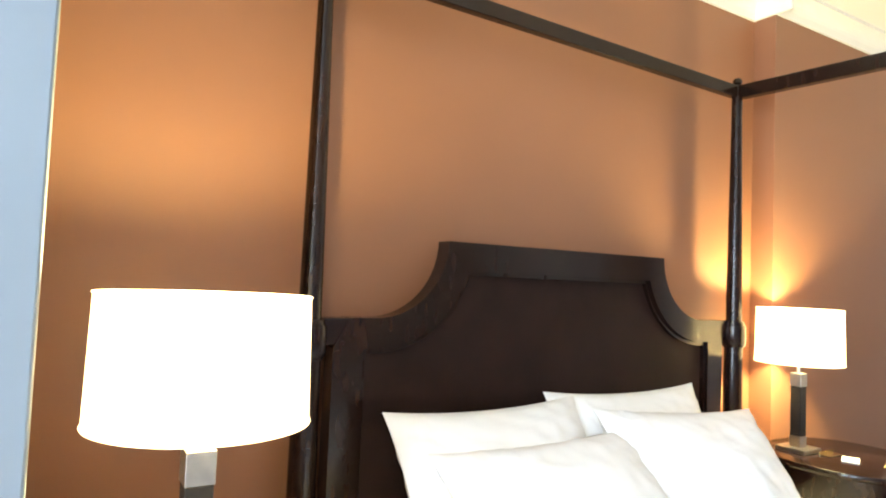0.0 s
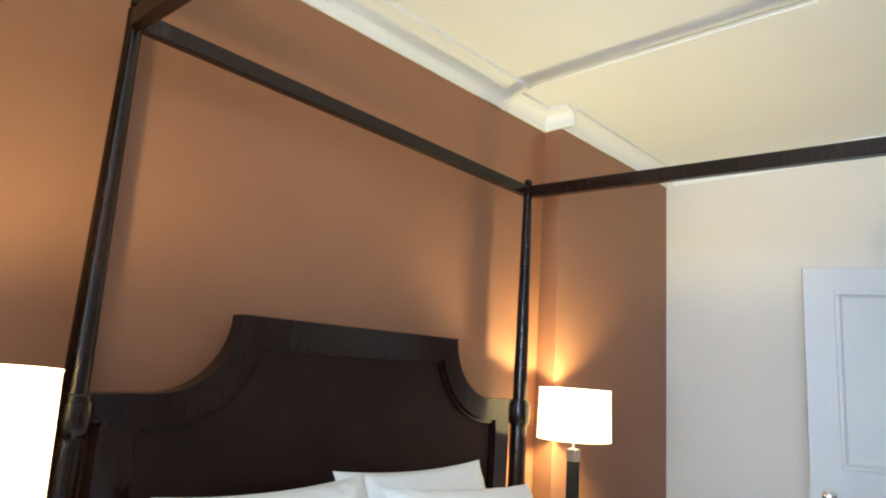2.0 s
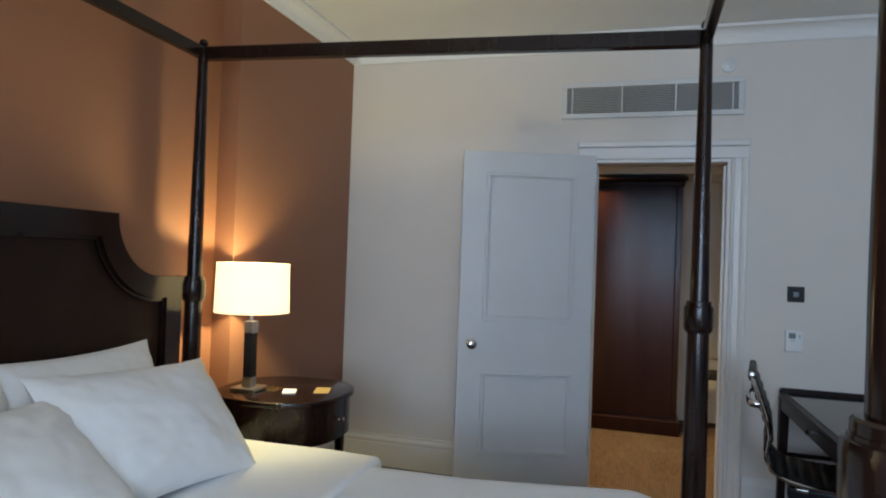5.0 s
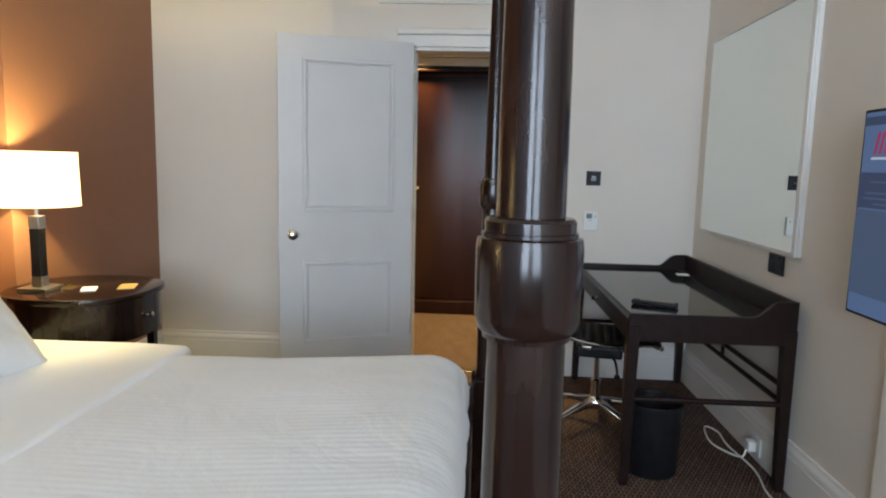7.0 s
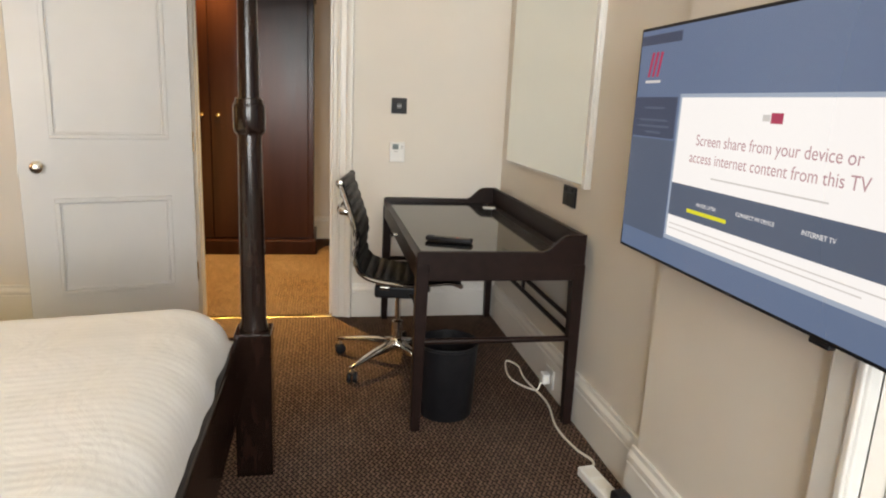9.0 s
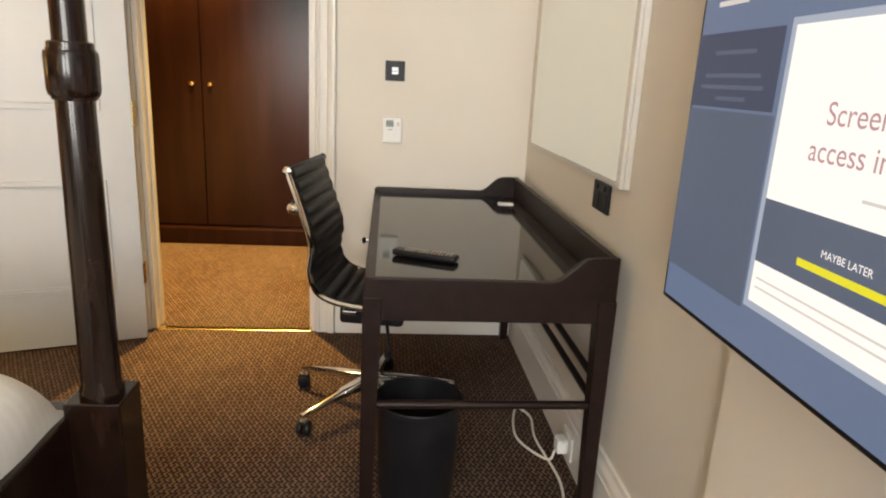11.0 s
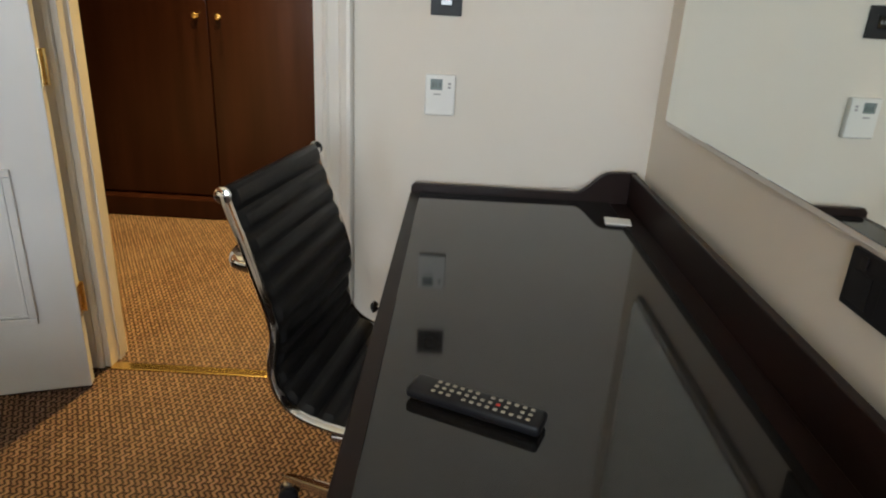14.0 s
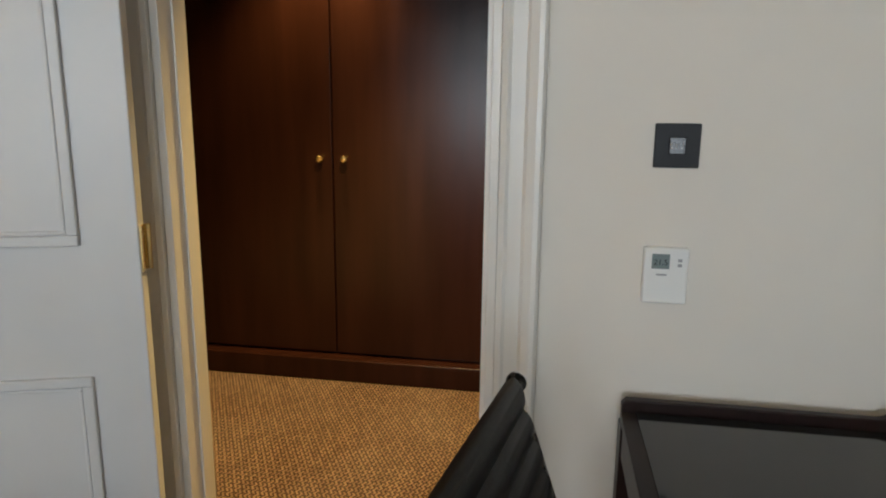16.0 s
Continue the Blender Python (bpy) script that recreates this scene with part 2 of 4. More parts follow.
def lathe(profile, at=(0, 0, 0), segments=32, bm=None, m=None):
    """A turned solid about z from (radius, height) pairs, capped."""
    one = bmesh.new()
    rings = []
    for r, z in profile:
        rings.append([one.verts.new((r * math.cos(2 * math.pi * i / segments), r * math.sin(2 * math.pi * i / segments), z)) for i in range(segments)])
    for a, b in zip(rings, rings[1:]):
        for i in range(segments):
            one.faces.new((a[i], a[(i + 1) % segments], b[(i + 1) % segments], b[i]))
    one.faces.new(rings[0][::-1])
    one.faces.new(rings[-1])
    if m is not None:
        bmesh.ops.transform(one, matrix=m, verts=one.verts)
    bmesh.ops.translate(one, vec=at, verts=one.verts)
    return join(bm, one)


def tube(points, radius, segments=10, bm=None, closed=False, flat=1.0):
    """A round bar swept along points."""
    one = bmesh.new()
    pts = [Vector(p) for p in points]
    rings = []
    side = None
    for i, p in enumerate(pts):
        a, b = pts[max(i - 1, 0)], pts[min(i + 1, len(pts) - 1)]
        if closed:
            a, b = pts[i - 1], pts[(i + 1) % len(pts)]
        d = (b - a).normalized()
        if side is None:
            side = d.cross(Vector((0, 0, 1)) if abs(d.z) < 0.9 else Vector((1, 0, 0))).normalized()
        side = (side - d * side.dot(d)).normalized()
        up = d.cross(side)
        rings.append([one.verts.new(p + radius * (math.cos(q) * side + flat * math.sin(q) * up)) for q in (2 * math.pi * j / segments for j in range(segments))])
    pairs = list(zip(rings, rings[1:])) + ([(rings[-1], rings[0])] if closed else [])
    for a, b in pairs:
        for j in range(segments):
            one.faces.new((a[j], a[(j + 1) % segments], b[(j + 1) % segments], b[j]))
    if not closed:
        one.faces.new(rings[0][::-1])
        one.faces.new(rings[-1])
    return join(bm, one)


def prism(outline, axis, a, b, bevel=0.0, bm=None):
    """A flat outline of (u, v) drawn along an axis from a to b: x takes (y, z), y takes (x, z), z takes (x, y)."""
    one = bmesh.new()
    put = {"x": lambda u, v, w: (w, u, v), "y": lambda u, v, w: (u, w, v), "z": lambda u, v, w: (u, v, w)}[axis]
    lo = [one.verts.new(put(u, v, a)) for u, v in outline]
    hi = [one.verts.new(put(u, v, b)) for u, v in outline]
    one.faces.new(lo[::-1])
    one.faces.new(hi)
    n = len(lo)
    for i in range(n):
        one.faces.new((lo[i], lo[(i + 1) % n], hi[(i + 1) % n], hi[i]))
    bmesh.ops.recalc_face_normals(one, faces=one.faces)
    if bevel:
        caps = [e for e in one.edges if len(e.link_faces) == 2 and any(len(f.verts) == n for f in e.link_faces) and n > 4]
        bmesh.ops.bevel(one, geom=caps or list(one.edges), offset=bevel, segments=2, profile=0.5, affect="EDGES")
    return join(bm, one)


def arc(cx, cy, r, a0, a1, n):
    return [(cx + r * math.cos(radians(a0 + (a1 - a0) * i / n)), cy + r * math.sin(radians(a0 + (a1 - a0) * i / n))) for i in range(n + 1)]


def smooth_path(points, steps=8):
    """A Catmull-Rom curve through points."""
    p = [Vector(q) for q in points]
    p = [2 * p[0] - p[1]] + p + [2 * p[-1] - p[-2]]
    out = []
    for i in range(1, len(p) - 2):
        for s in range(steps):
            t = s / steps
            out.append(0.5 * (2 * p[i] + (p[i + 1] - p[i - 1]) * t + (2 * p[i - 1] - 5 * p[i] + 4 * p[i + 1] - p[i + 2]) * t * t + (3 * p[i] - p[i - 1] - 3 * p[i + 1] + p[i + 2]) * t ** 3))
    return out + [p[-2]]


def lettering(body, width, at, m, mat, parent, name="lettering"):
    """Words in the built-in font as a flat mesh, width metres wide, standing at `at` in the turn m (x along the line, y up)."""
    c = bpy.data.curves.new("words", "FONT")
    c.body, c.size = body, 1.0
    ob = new("words", c)
    bpy.context.view_layer.update()
    me = bpy.data.meshes.new_from_object(ob.evaluated_get(bpy.context.evaluated_depsgraph_get()))
    bpy.data.objects.remove(ob)
    bm = bmesh.new()
    bm.from_mesh(me)
    x = [v.co.x for v in bm.verts]
    s = width / (max(x) - min(x))
    bmesh.ops.transform(bm, matrix=Matrix.Translation(at) @ m @ Matrix.Diagonal((s, s, s, 1)) @ Matrix.Translation((-min(x), 0, 0)), verts=bm.verts)
    return part(name, bm, mat, parent)


# ---- the room's shell ----
TOP = 2.81
WALL = 0.10                                                  # thickness
OPEN_Y0, OPEN_Y1, OPEN_Z = 0.285, 1.045, 1.995               # doorway
HALL_X, HALL_Y0, HALL_Y1, HALL_Z = 6.78, -0.35, 2.75, 2.42
bm = box(LEFT - 0.2, DOORX + 0.01, TVY - 0.3, BACKY + 0.3, -0.1, 0.0)
structure("floor", bm, M_CARPET, "dark brown woven fleck carpet across the bedroom", "carpet")
bm = box(DOORX + 0.016, HALL_X + 0.1, HALL_Y0 - 0.1, HALL_Y1 + 0.1, -0.1, 0.0)
structure("floor_hall", bm, M_CARPET, "brown woven fleck carpet in the lit hall", "carpet")

bm = box(LEFT - 0.2, 3.31, BACKY, BACKY + 0.15, 0, TOP + 0.1)
bm = box(3.283, DOORX, 2.653, BACKY + 0.15, 0, TOP + 0.1, bm=bm)
structure("wall_headboard", bm, M_ORANGE, "terracotta painted wall behind the bed with a shallow pier", "wall")
bm = box(DOORX, DOORX + WALL, TVY - 0.2, OPEN_Y0, 0, TOP + 0.1)
bm = box(DOORX, DOORX + WALL, OPEN_Y1, BACKY + 0.3, 0, TOP + 0.1, bm=bm)
bm = box(DOORX, DOORX + WALL, OPEN_Y0, OPEN_Y1, OPEN_Z, 2.25, bm=bm)
bm = box(DOORX, DOORX + WALL, OPEN_Y0, OPEN_Y1, 2.25, TOP + 0.1, bm=bm)
structure("wall_door", bm, M_WALL, "warm white painted wall pierced by the hall doorway", "wall")
PIER_X, PIER_Y = 2.60, -0.645
bm = box(PIER_X, DOORX + 0.1, TVY - 0.2, TVY, 0, TOP + 0.1)
bm = box(1.79, PIER_X, TVY - 0.2, PIER_Y, 0, TOP + 0.1, bm=bm)
bm = box(LEFT - 0.2, 0.93, TVY - 0.2, PIER_Y, 0, TOP + 0.1, bm=bm)
bm = box(0.93, 1.79, TVY - 0.2, PIER_Y, 2.05, TOP + 0.1, bm=bm)
structure("wall_television", bm, M_WALL, "warm white painted wall behind the desk and television", "wall")
(wa, wb), (wc, wd) = WINDOWS
bm = box(LEFT - 0.2, LEFT, TVY - 0.2, wa, 0, TOP + 0.1)
bm = box(LEFT - 0.2, LEFT, wb, wc, 0, TOP + 0.1, bm=bm)
bm = box(LEFT - 0.2, LEFT, wd, BACKY + 0.2, 0, TOP + 0.1, bm=bm)
for y0, y1 in WINDOWS:
    bm = box(LEFT - 0.2, LEFT, y0, y1, 0, 0.75, bm=bm)
    bm = box(LEFT - 0.2, LEFT, y0, y1, 2.4, TOP + 0.1, bm=bm)
structure("wall_window", bm, M_WALL, "warm white painted wall with two windows", "wall")
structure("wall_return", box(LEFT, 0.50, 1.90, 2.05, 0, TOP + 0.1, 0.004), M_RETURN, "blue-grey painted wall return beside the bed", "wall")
for i, (y0, y1) in enumerate(WINDOWS):
    w = structure("window_%d" % (i + 1), box(LEFT - 0.16, LEFT - 0.10, y0, y0 + 0.05, 0.75, 2.4), M_TRIM, "white painted sash window", "window")
    ORIGIN[w.name] = Vector((0, 0, 0))
    part("window_frame", box(LEFT - 0.16, LEFT - 0.10, y1 - 0.05, y1, 0.75, 2.4), M_TRIM, w)
    part("window_frame", box(LEFT - 0.16, LEFT - 0.10, y0 + 0.05, y1 - 0.05, 0.75, 0.81), M_TRIM, w)
    part("window_frame", box(LEFT - 0.16, LEFT - 0.10, y0 + 0.05, y1 - 0.05, 1.55, 1.60), M_TRIM, w)
    part("window_frame", box(LEFT - 0.16, LEFT - 0.10, y0 + 0.05, y1 - 0.05, 2.35, 2.4), M_TRIM, w)
    part("window_sill", box(LEFT - 0.1, LEFT + 0.04, y0 - 0.03, y1 + 0.03, 0.72, 0.748, 0.004), M_TRIM, w)
    for z0, z1 in ((0.81, 1.55), (1.60, 2.35)):
        pane = part("pane", box(LEFT - 0.134, LEFT - 0.128, y0 + 0.05, y1 - 0.05, z0, z1), M_PANE, w)
        pane.visible_shadow = False

bm = box(2.945, DOORX + 0.1, TVY - 0.2, BACKY + 0.2, 2.75, TOP + 0.2, 0.003)
bm = box(LEFT - 0.2, 2.905, TVY - 0.2, BACKY + 0.2, 2.75, TOP + 0.2, 0.003, bm=bm)
bm = box(2.90, 2.95, TVY - 0.2, BACKY + 0.2, 2.772, TOP + 0.2, bm=bm)
structure("ceiling", bm, M_CEIL, "white plaster ceiling with a narrow groove", "ceiling")


def cornice(name, axis, line, a, b, inward, z, depth, drop):
    """A plaster cove moulding along a wall; line is the wall's face, inward +1 or -1."""
    prof = [(0, -drop), (0.012, -drop), (0.014, -drop + 0.018)]
    prof += [(0.014 + (depth - 0.03) * (1 - math.cos(q)), -drop + 0.02 + (drop - 0.04) * math.sin(q)) for q in (math.pi / 2 * i / 6 for i in range(7))]
    prof += [(depth, -0.018), (depth, 0), (0, 0)]
    pts = [(line + inward * u, z + v) for u, v in prof]
    return structure(name, prism(pts, axis, a, b), M_CEIL, "white moulded plaster cornice", "cornice")


cornice("trim_cornice_1", "x", BACKY - 0.002, LEFT, 2.93, -1, 2.7480, 0.15, 0.095)
cornice("trim_cornice_2", "x", BACKY - 0.002, 2.934, 3.284, -1, 2.7480, 0.085, 0.095)
cornice("trim_cornice_3", "x", 2.651, 3.284, DOORX - 0.002, -1, 2.7480, 0.085, 0.095)
cornice("trim_cornice_6", "y", 3.281, 2.568, 2.757, -1, 2.7475, 0.085, 0.094)
cornice("trim_cornice_4", "y", DOORX - 0.002, TVY + 0.002, 2.60, -1, 2.7470, 0.085, 0.095)
cornice("trim_cornice_5", "x", TVY + 0.002, 2.934, DOORX - 0.08, 1, 2.7480, 0.085, 0.095)


def skirting(name, axis, line, a, b, inward, h=0.205):
    prof = [(0, 0), (0.022, 0), (0.022, h * 0.72), (0.018, h * 0.74), (0.018, h * 0.78), (0.023, h * 0.80), (0.021, h * 0.86), (0.012, h * 0.93), (0.010, h), (0, h)]
    return structure(name, prism([(line + inward * u, v) for u, v in prof], axis, a, b), M_TRIM, "white painted moulded skirting board", "baseboard")


skirting("baseboard_1", "y", DOORX - 0.001, OPEN_Y1 + 0.095, 2.652, -1)
skirting("baseboard_2", "y", DOORX - 0.001, TVY + 0.02, OPEN_Y0 - 0.097, -1)
skirting("baseboard_3", "x", TVY + 0.001, PIER_X + 0.001, DOORX - 0.024, 1)
skirting("baseboard_4", "x", PIER_Y + 0.001, 1.887, PIER_X + 0.022, 1)
skirting("baseboard_5", "x", 2.652, 3.285, DOORX - 0.024, -1)
skirting("baseboard_6", "x", BACKY - 0.001, LEFT, 3.28, -1)


# ---- doorway, open door and hall ----
def architrave():
    """Profile of a moulded door surround, from the opening outwards."""
    return [(0, 0), (0, 0.014), (0.012, 0.018), (0.02, 0.014), (0.048, 0.016), (0.055, 0.024), (0.072, 0.03), (0.082, 0.03), (0.087, 0.022), (0.089, 0)]


frame_root = thing("door_frame", (DOORX, OPEN_Y0, 0), "white painted moulded door surround with rebated lining", "door frame")
frame_root["kind"] = "structure"
prof = architrave()
part("architrave", prism([(DOORX - 0.002 - d, OPEN_Y0 - 0.004 - u) for u, d in prof], "z", 0, OPEN_Z + 0.002), M_TRIM, frame_root)
part("architrave", prism([(DOORX - 0.002 - d, OPEN_Y1 + 0.004 + u) for u, d in prof], "z", 0, OPEN_Z + 0.002), M_TRIM, frame_root)
part("architrave", box(DOORX - 0.020, DOORX - 0.002, OPEN_Y0 - 0.094, OPEN_Y1 + 0.094, OPEN_Z + 0.003, OPEN_Z + 0.07, 0.003), M_TRIM, frame_root)
part("architrave_cap", box(DOORX - 0.034, DOORX - 0.002, OPEN_Y0 - 0.098, OPEN_Y1 + 0.098, OPEN_Z + 0.071, OPEN_Z + 0.108, 0.008), M_TRIM, frame_root)
part("jamb", box(DOORX - 0.006, DOORX + WALL + 0.006, OPEN_Y0 - 0.002, OPEN_Y0 + 0.018, 0, OPEN_Z - 0.02, 0.002), M_TRIM, frame_root)
part("jamb", box(DOORX - 0.006, DOORX + WALL + 0.006, OPEN_Y1 - 0.018, OPEN_Y1 + 0.002, 0, OPEN_Z - 0.02, 0.002), M_TRIM, frame_root)
part("jamb", box(DOORX - 0.006, DOORX + WALL + 0.006, OPEN_Y0 - 0.002, OPEN_Y1 + 0.002, OPEN_Z - 0.019, OPEN_Z + 0.001, 0.002), M_TRIM, frame_root)
part("door_stop", box(DOORX + 0.045, DOORX + 0.075, OPEN_Y0 + 0.019, OPEN_Y0 + 0.032, 0, OPEN_Z - 0.034), M_TRIM, frame_root)
part("door_stop", box(DOORX + 0.045, DOORX + 0.075, OPEN_Y1 - 0.024, OPEN_Y1 - 0.019, 0, OPEN_Z - 0.034), M_TRIM, frame_root)
part("strike_plate", box(DOORX + 0.012, DOORX + 0.032, OPEN_Y0 + 0.0185, OPEN_Y0 + 0.0205, 0.84, 0.91), M_STEEL, frame_root, "nickel strike plate")
single("threshold_strip", box(DOORX - 0.022, DOORX + 0.02, OPEN_Y0 + 0.02, OPEN_Y1 - 0.02, 0.0, 0.006, 0.002), M_BRASS, "brass threshold strip between two carpets", "threshold")

# leaf: local x runs from the hinge to the latch, local -y is the face seen from the room
DOOR_W, DOOR_H, DOOR_T = 0.775, 1.992, 0.042
leaf = thing("door", (4.435, 1.025, 0.008), "pale grey two-panel door standing wide open into the bedroom", "door", rz=math.degrees(math.atan2(0.945, -0.327)))
part("leaf", box(0, DOOR_W, -DOOR_T, 0, 0, DOOR_H, 0.003), M_DOOR, leaf)


def panel_moulding(x0, x1, z0, z1, y):
    """A mitred bead round a door panel, proud of the face, with a smaller inner bead."""
    bm = None
    for inset, wid, high in ((0, 0.022, 0.011), (0.024, 0.008, 0.005)):
        a, b, c, d = x0 + inset, x1 - inset, z0 + inset, z1 - inset
        for bx in ((a, b, c, c + wid), (a, b, d - wid, d), (a, a + wid, c + wid, d - wid), (b - wid, b, c + wid, d - wid)):
            bm = box(bx[0], bx[1], y - 0.001, y + high, bx[2], bx[3], 0.003, 2, bm)
    return bm


part("panel_moulding", panel_moulding(0.115, 0.640, 1.012, 1.872, 0.0), M_DOOR, leaf)
part("panel_moulding", panel_moulding(0.115, 0.640, 0.240, 0.725, 0.0), M_DOOR, leaf)
knob_prof = [(0.028, 0), (0.028, 0.004), (0.024, 0.007), (0.010, 0.009), (0.009, 0.028), (0.016, 0.033), (0.026, 0.042), (0.029, 0.052), (0.027, 0.061), (0.019, 0.067), (0.006, 0.069)]
part("door_knob", lathe(knob_prof, (0.70, 0.0, 0.880), 28, m=pose(0, 0, 0, -90)), M_CHROME, leaf, "polished chrome knob", True)
part("door_knob", lathe(knob_prof, (0.70, -DOOR_T, 0.880), 28, m=pose(0, 0, 0, 90)), M_CHROME, leaf, "polished chrome knob", True)
part("latch", box(DOOR_W - 0.002, DOOR_W + 0.003, -0.033, -0.010, 0.83, 0.905), M_STEEL, leaf, "nickel latch plate")
for hz in (0.25, 0.95, 1.72):
    part("hinge", lathe([(0.006, 0), (0.006, 0.1)], (-0.006, -DOOR_T - 0.004, hz), 12, box(-0.003, 0.0, -DOOR_T, -0.006, hz, hz + 0.1)), M_BRASS, leaf, "brass hinge")

# hall shell
bm = box(HALL_X, HALL_X + 0.1, HALL_Y0 - 0.1, HALL_Y1 + 0.1, 0, HALL_Z + 0.1)
bm = box(DOORX + WALL, HALL_X, HALL_Y0 - 0.1, HALL_Y0, 0, HALL_Z + 0.1, bm=bm)
bm = box(DOORX + WALL, HALL_X, HALL_Y1, HALL_Y1 + 0.1, 0, HALL_Z + 0.1, bm=bm)
structure("wall_hall", bm, M_WALL, "warm white hall walls", "wall")
structure("ceiling_hall", box(DOORX + WALL, HALL_X + 0.1, HALL_Y0 - 0.1, HALL_Y1 + 0.1, HALL_Z, HALL_Z + 0.1), M_CEIL, "white hall ceiling", "ceiling")
bm = None
for dx, z0, z1 in ((0.05, 2.13, 2.20), (0.085, 2.20, 2.225), (0.13, 2.225, 2.32), (0.16, 2.32, 2.42)):
    bm = box(6.24 - dx, HALL_X - 0.001, HALL_Y0 + 0.001, HALL_Y1 - 0.001, z0 + 0.001, z1 - 0.001, 0.006, 2, bm)
structure("trim_bulkhead", bm, M_TRIM, "stepped cream plaster bulkhead over the wardrobe", "cornice")
for hx, hy, power in HALL_LIGHTS:
    dl = thing("downlight", (hx, hy, HALL_Z - 0.012), "small round recessed hall downlight", "downlight", "hall downlights")
    ring = [(0.046, 0), (0.046, 0.004), (0.036, 0.011)]
    part("bezel", lathe(ring, (hx, hy, HALL_Z - 0.012), 24), M_WHITEP, dl)
    part("lamp_lens", lathe([(0.030, 0), (0.030, 0.003)], (hx, hy, HALL_Z - 0.016), 24), glowing("downlight_glow", (1, 0.7, 0.35), 8), dl)
skirting("baseboard_7", "y", HALL_X - 0.001, HALL_Y0, 0.43, -1)

# wardrobe
wr = thing("wardrobe", (6.5, 1.2, 0), "dark polished walnut two-door wardrobe with brass knobs", "wardrobe")
part("plinth", box(6.13, 6.77, 0.41, 2.02, 0.0, 0.115, 0.006), M_WARD, wr)
part("carcass", box(6.222, 6.77, 0.43, 2.00, 0.117, 2.03), M_WARD, wr)
part("cornice_moulding", box(6.15, 6.77, 0.39, 2.04, 2.075, 2.10, 0.008), M_WARD, wr)
part("frieze", box(6.185, 6.77, 0.415, 2.015, 2.031, 2.074, 0.008), M_WARD, wr)
for y0, y1, ky in ((0.475, 1.212, 1.155), (1.218, 1.955, 1.275)):
    dr = part("door", box(6.198, 6.220, y0, y1, 0.125, 2.015, 0.004), M_WARD, wr)
    part("knob", lathe([(0.011, 0), (0.011, 0.003), (0.006, 0.006), (0.007, 0.014), (0.015, 0.02), (0.017, 0.027), (0.012, 0.034), (0.003, 0.036)], (6.198, ky, 1.098), 20, m=pose(0, 0, 0, 0, -90)), M_BRASS, dr, "round brass knob", True)
part("stile", box(6.200, 6.221, 0.43, 0.473, 0.117, 2.03, 0.003), M_WARD, wr)
part("stile", box(6.200, 6.221, 1.957, 2.00, 0.117, 2.03, 0.003), M_WARD, wr)

# chrome-legged stool in the hall, past the wardrobe
st = thing("hall_chair", (6.50, 0.10, 0), "small dark chair with curved chrome legs in the hall", "chair")
for sx in (6.36, 6.64):
    part("leg", tube(smooth_path([(sx, 0.27, 0.012), (sx, 0.24, 0.12), (sx, 0.28, 0.30), (sx, 0.25, 0.44)]), 0.011), M_CHROME, st, "curved chrome leg", True)
    part("leg", tube(smooth_path([(sx, -0.16, 0.012), (sx, -0.14, 0.2), (sx, -0.17, 0.44)]), 0.011), M_CHROME, st, "curved chrome leg", True)
part("seat", box(6.34, 6.66, -0.19, 0.27, 0.44, 0.485, 0.015), M_LEATHER, st)
part("arm", tube(smooth_path([(6.36, 0.25, 0.48), (6.36, 0.27, 0.56), (6.36, 0.20, 0.62), (6.36, 0.0, 0.62)]), 0.011), M_CHROME, st, "chrome arm", True)

# blocked-up doorway beneath the television
od = thing("door_frame", (1.38, PIER_Y, 0), "white painted surround of a closed doorway under the television", "door frame")
od["kind"] = "structure"
part("architrave", box(1.79, 1.885, PIER_Y - 0.01, PIER_Y + 0.028, 0, 2.045, 0.006), M_TRIM, od)
part("architrave_bead", box(1.794, 1.812, PIER_Y + 0.0285, PIER_Y + 0.038, 0, 2.04, 0.004), M_TRIM, od)
part("architrave", box(0.835, 0.93, PIER_Y - 0.01, PIER_Y + 0.028, 0, 2.045, 0.006), M_TRIM, od)
part("architrave", box(0.835, 1.885, PIER_Y - 0.01, PIER_Y + 0.028, 2.047, 2.14, 0.006), M_TRIM, od)
part("closed_leaf", box(0.933, 1.787, PIER_Y - 0.10, PIER_Y - 0.055, 0.005, 2.045, 0.003), M_DOOR, od)

# ---- four-poster bed ----
BX0, BX1, BY0, BY1 = 1.150, 2.970, 0.584, 2.638
POSTS = {"foot_near": (1.175, 0.588), "foot_far": (2.960, 0.581), "head_near": (1.122, 2.640), "head_far": (2.975, 2.632)}
TOP_OFF = {"foot_near": 0.0, "foot_far": -0.062, "head_near": 0.042, "head_far": 0.006}   # the old frame stands a little out of true
bed = thing("four_poster_bed", (2.056, 1.6, 0), "dark mahogany four-poster bed with open canopy rails", "bed")
lower = [(0.046, 0.505), (0.046, 0.52), (0.041, 0.535), (0.0405, 0.62), (0.036, 1.138), (0.0355, 1.146)]
collar = [(0.036, 1.121), (0.041, 1.1225), (0.0415, 1.127), (0.046, 1.131), (0.0485, 1.142), (0.049, 1.205), (0.0475, 1.214), (0.0435, 1.2155), (0.0435, 1.219), (0.0415, 1.2195), (0.0415, 1.229), (0.039, 1.232), (0.034, 1.2325)]
collar = [(r, z + 0.021) for r, z in collar]
upper = [(0.0315, 1.23), (0.031, 1.35), (0.0215, 2.10), (0.0215, 2.226), (0.012, 2.228), (0.012, 2.232), (0.019, 2.238), (0.0195, 2.248), (0.014, 2.258), (0.003, 2.262)]
upper = [(r, z + 0.022) for r, z in upper]
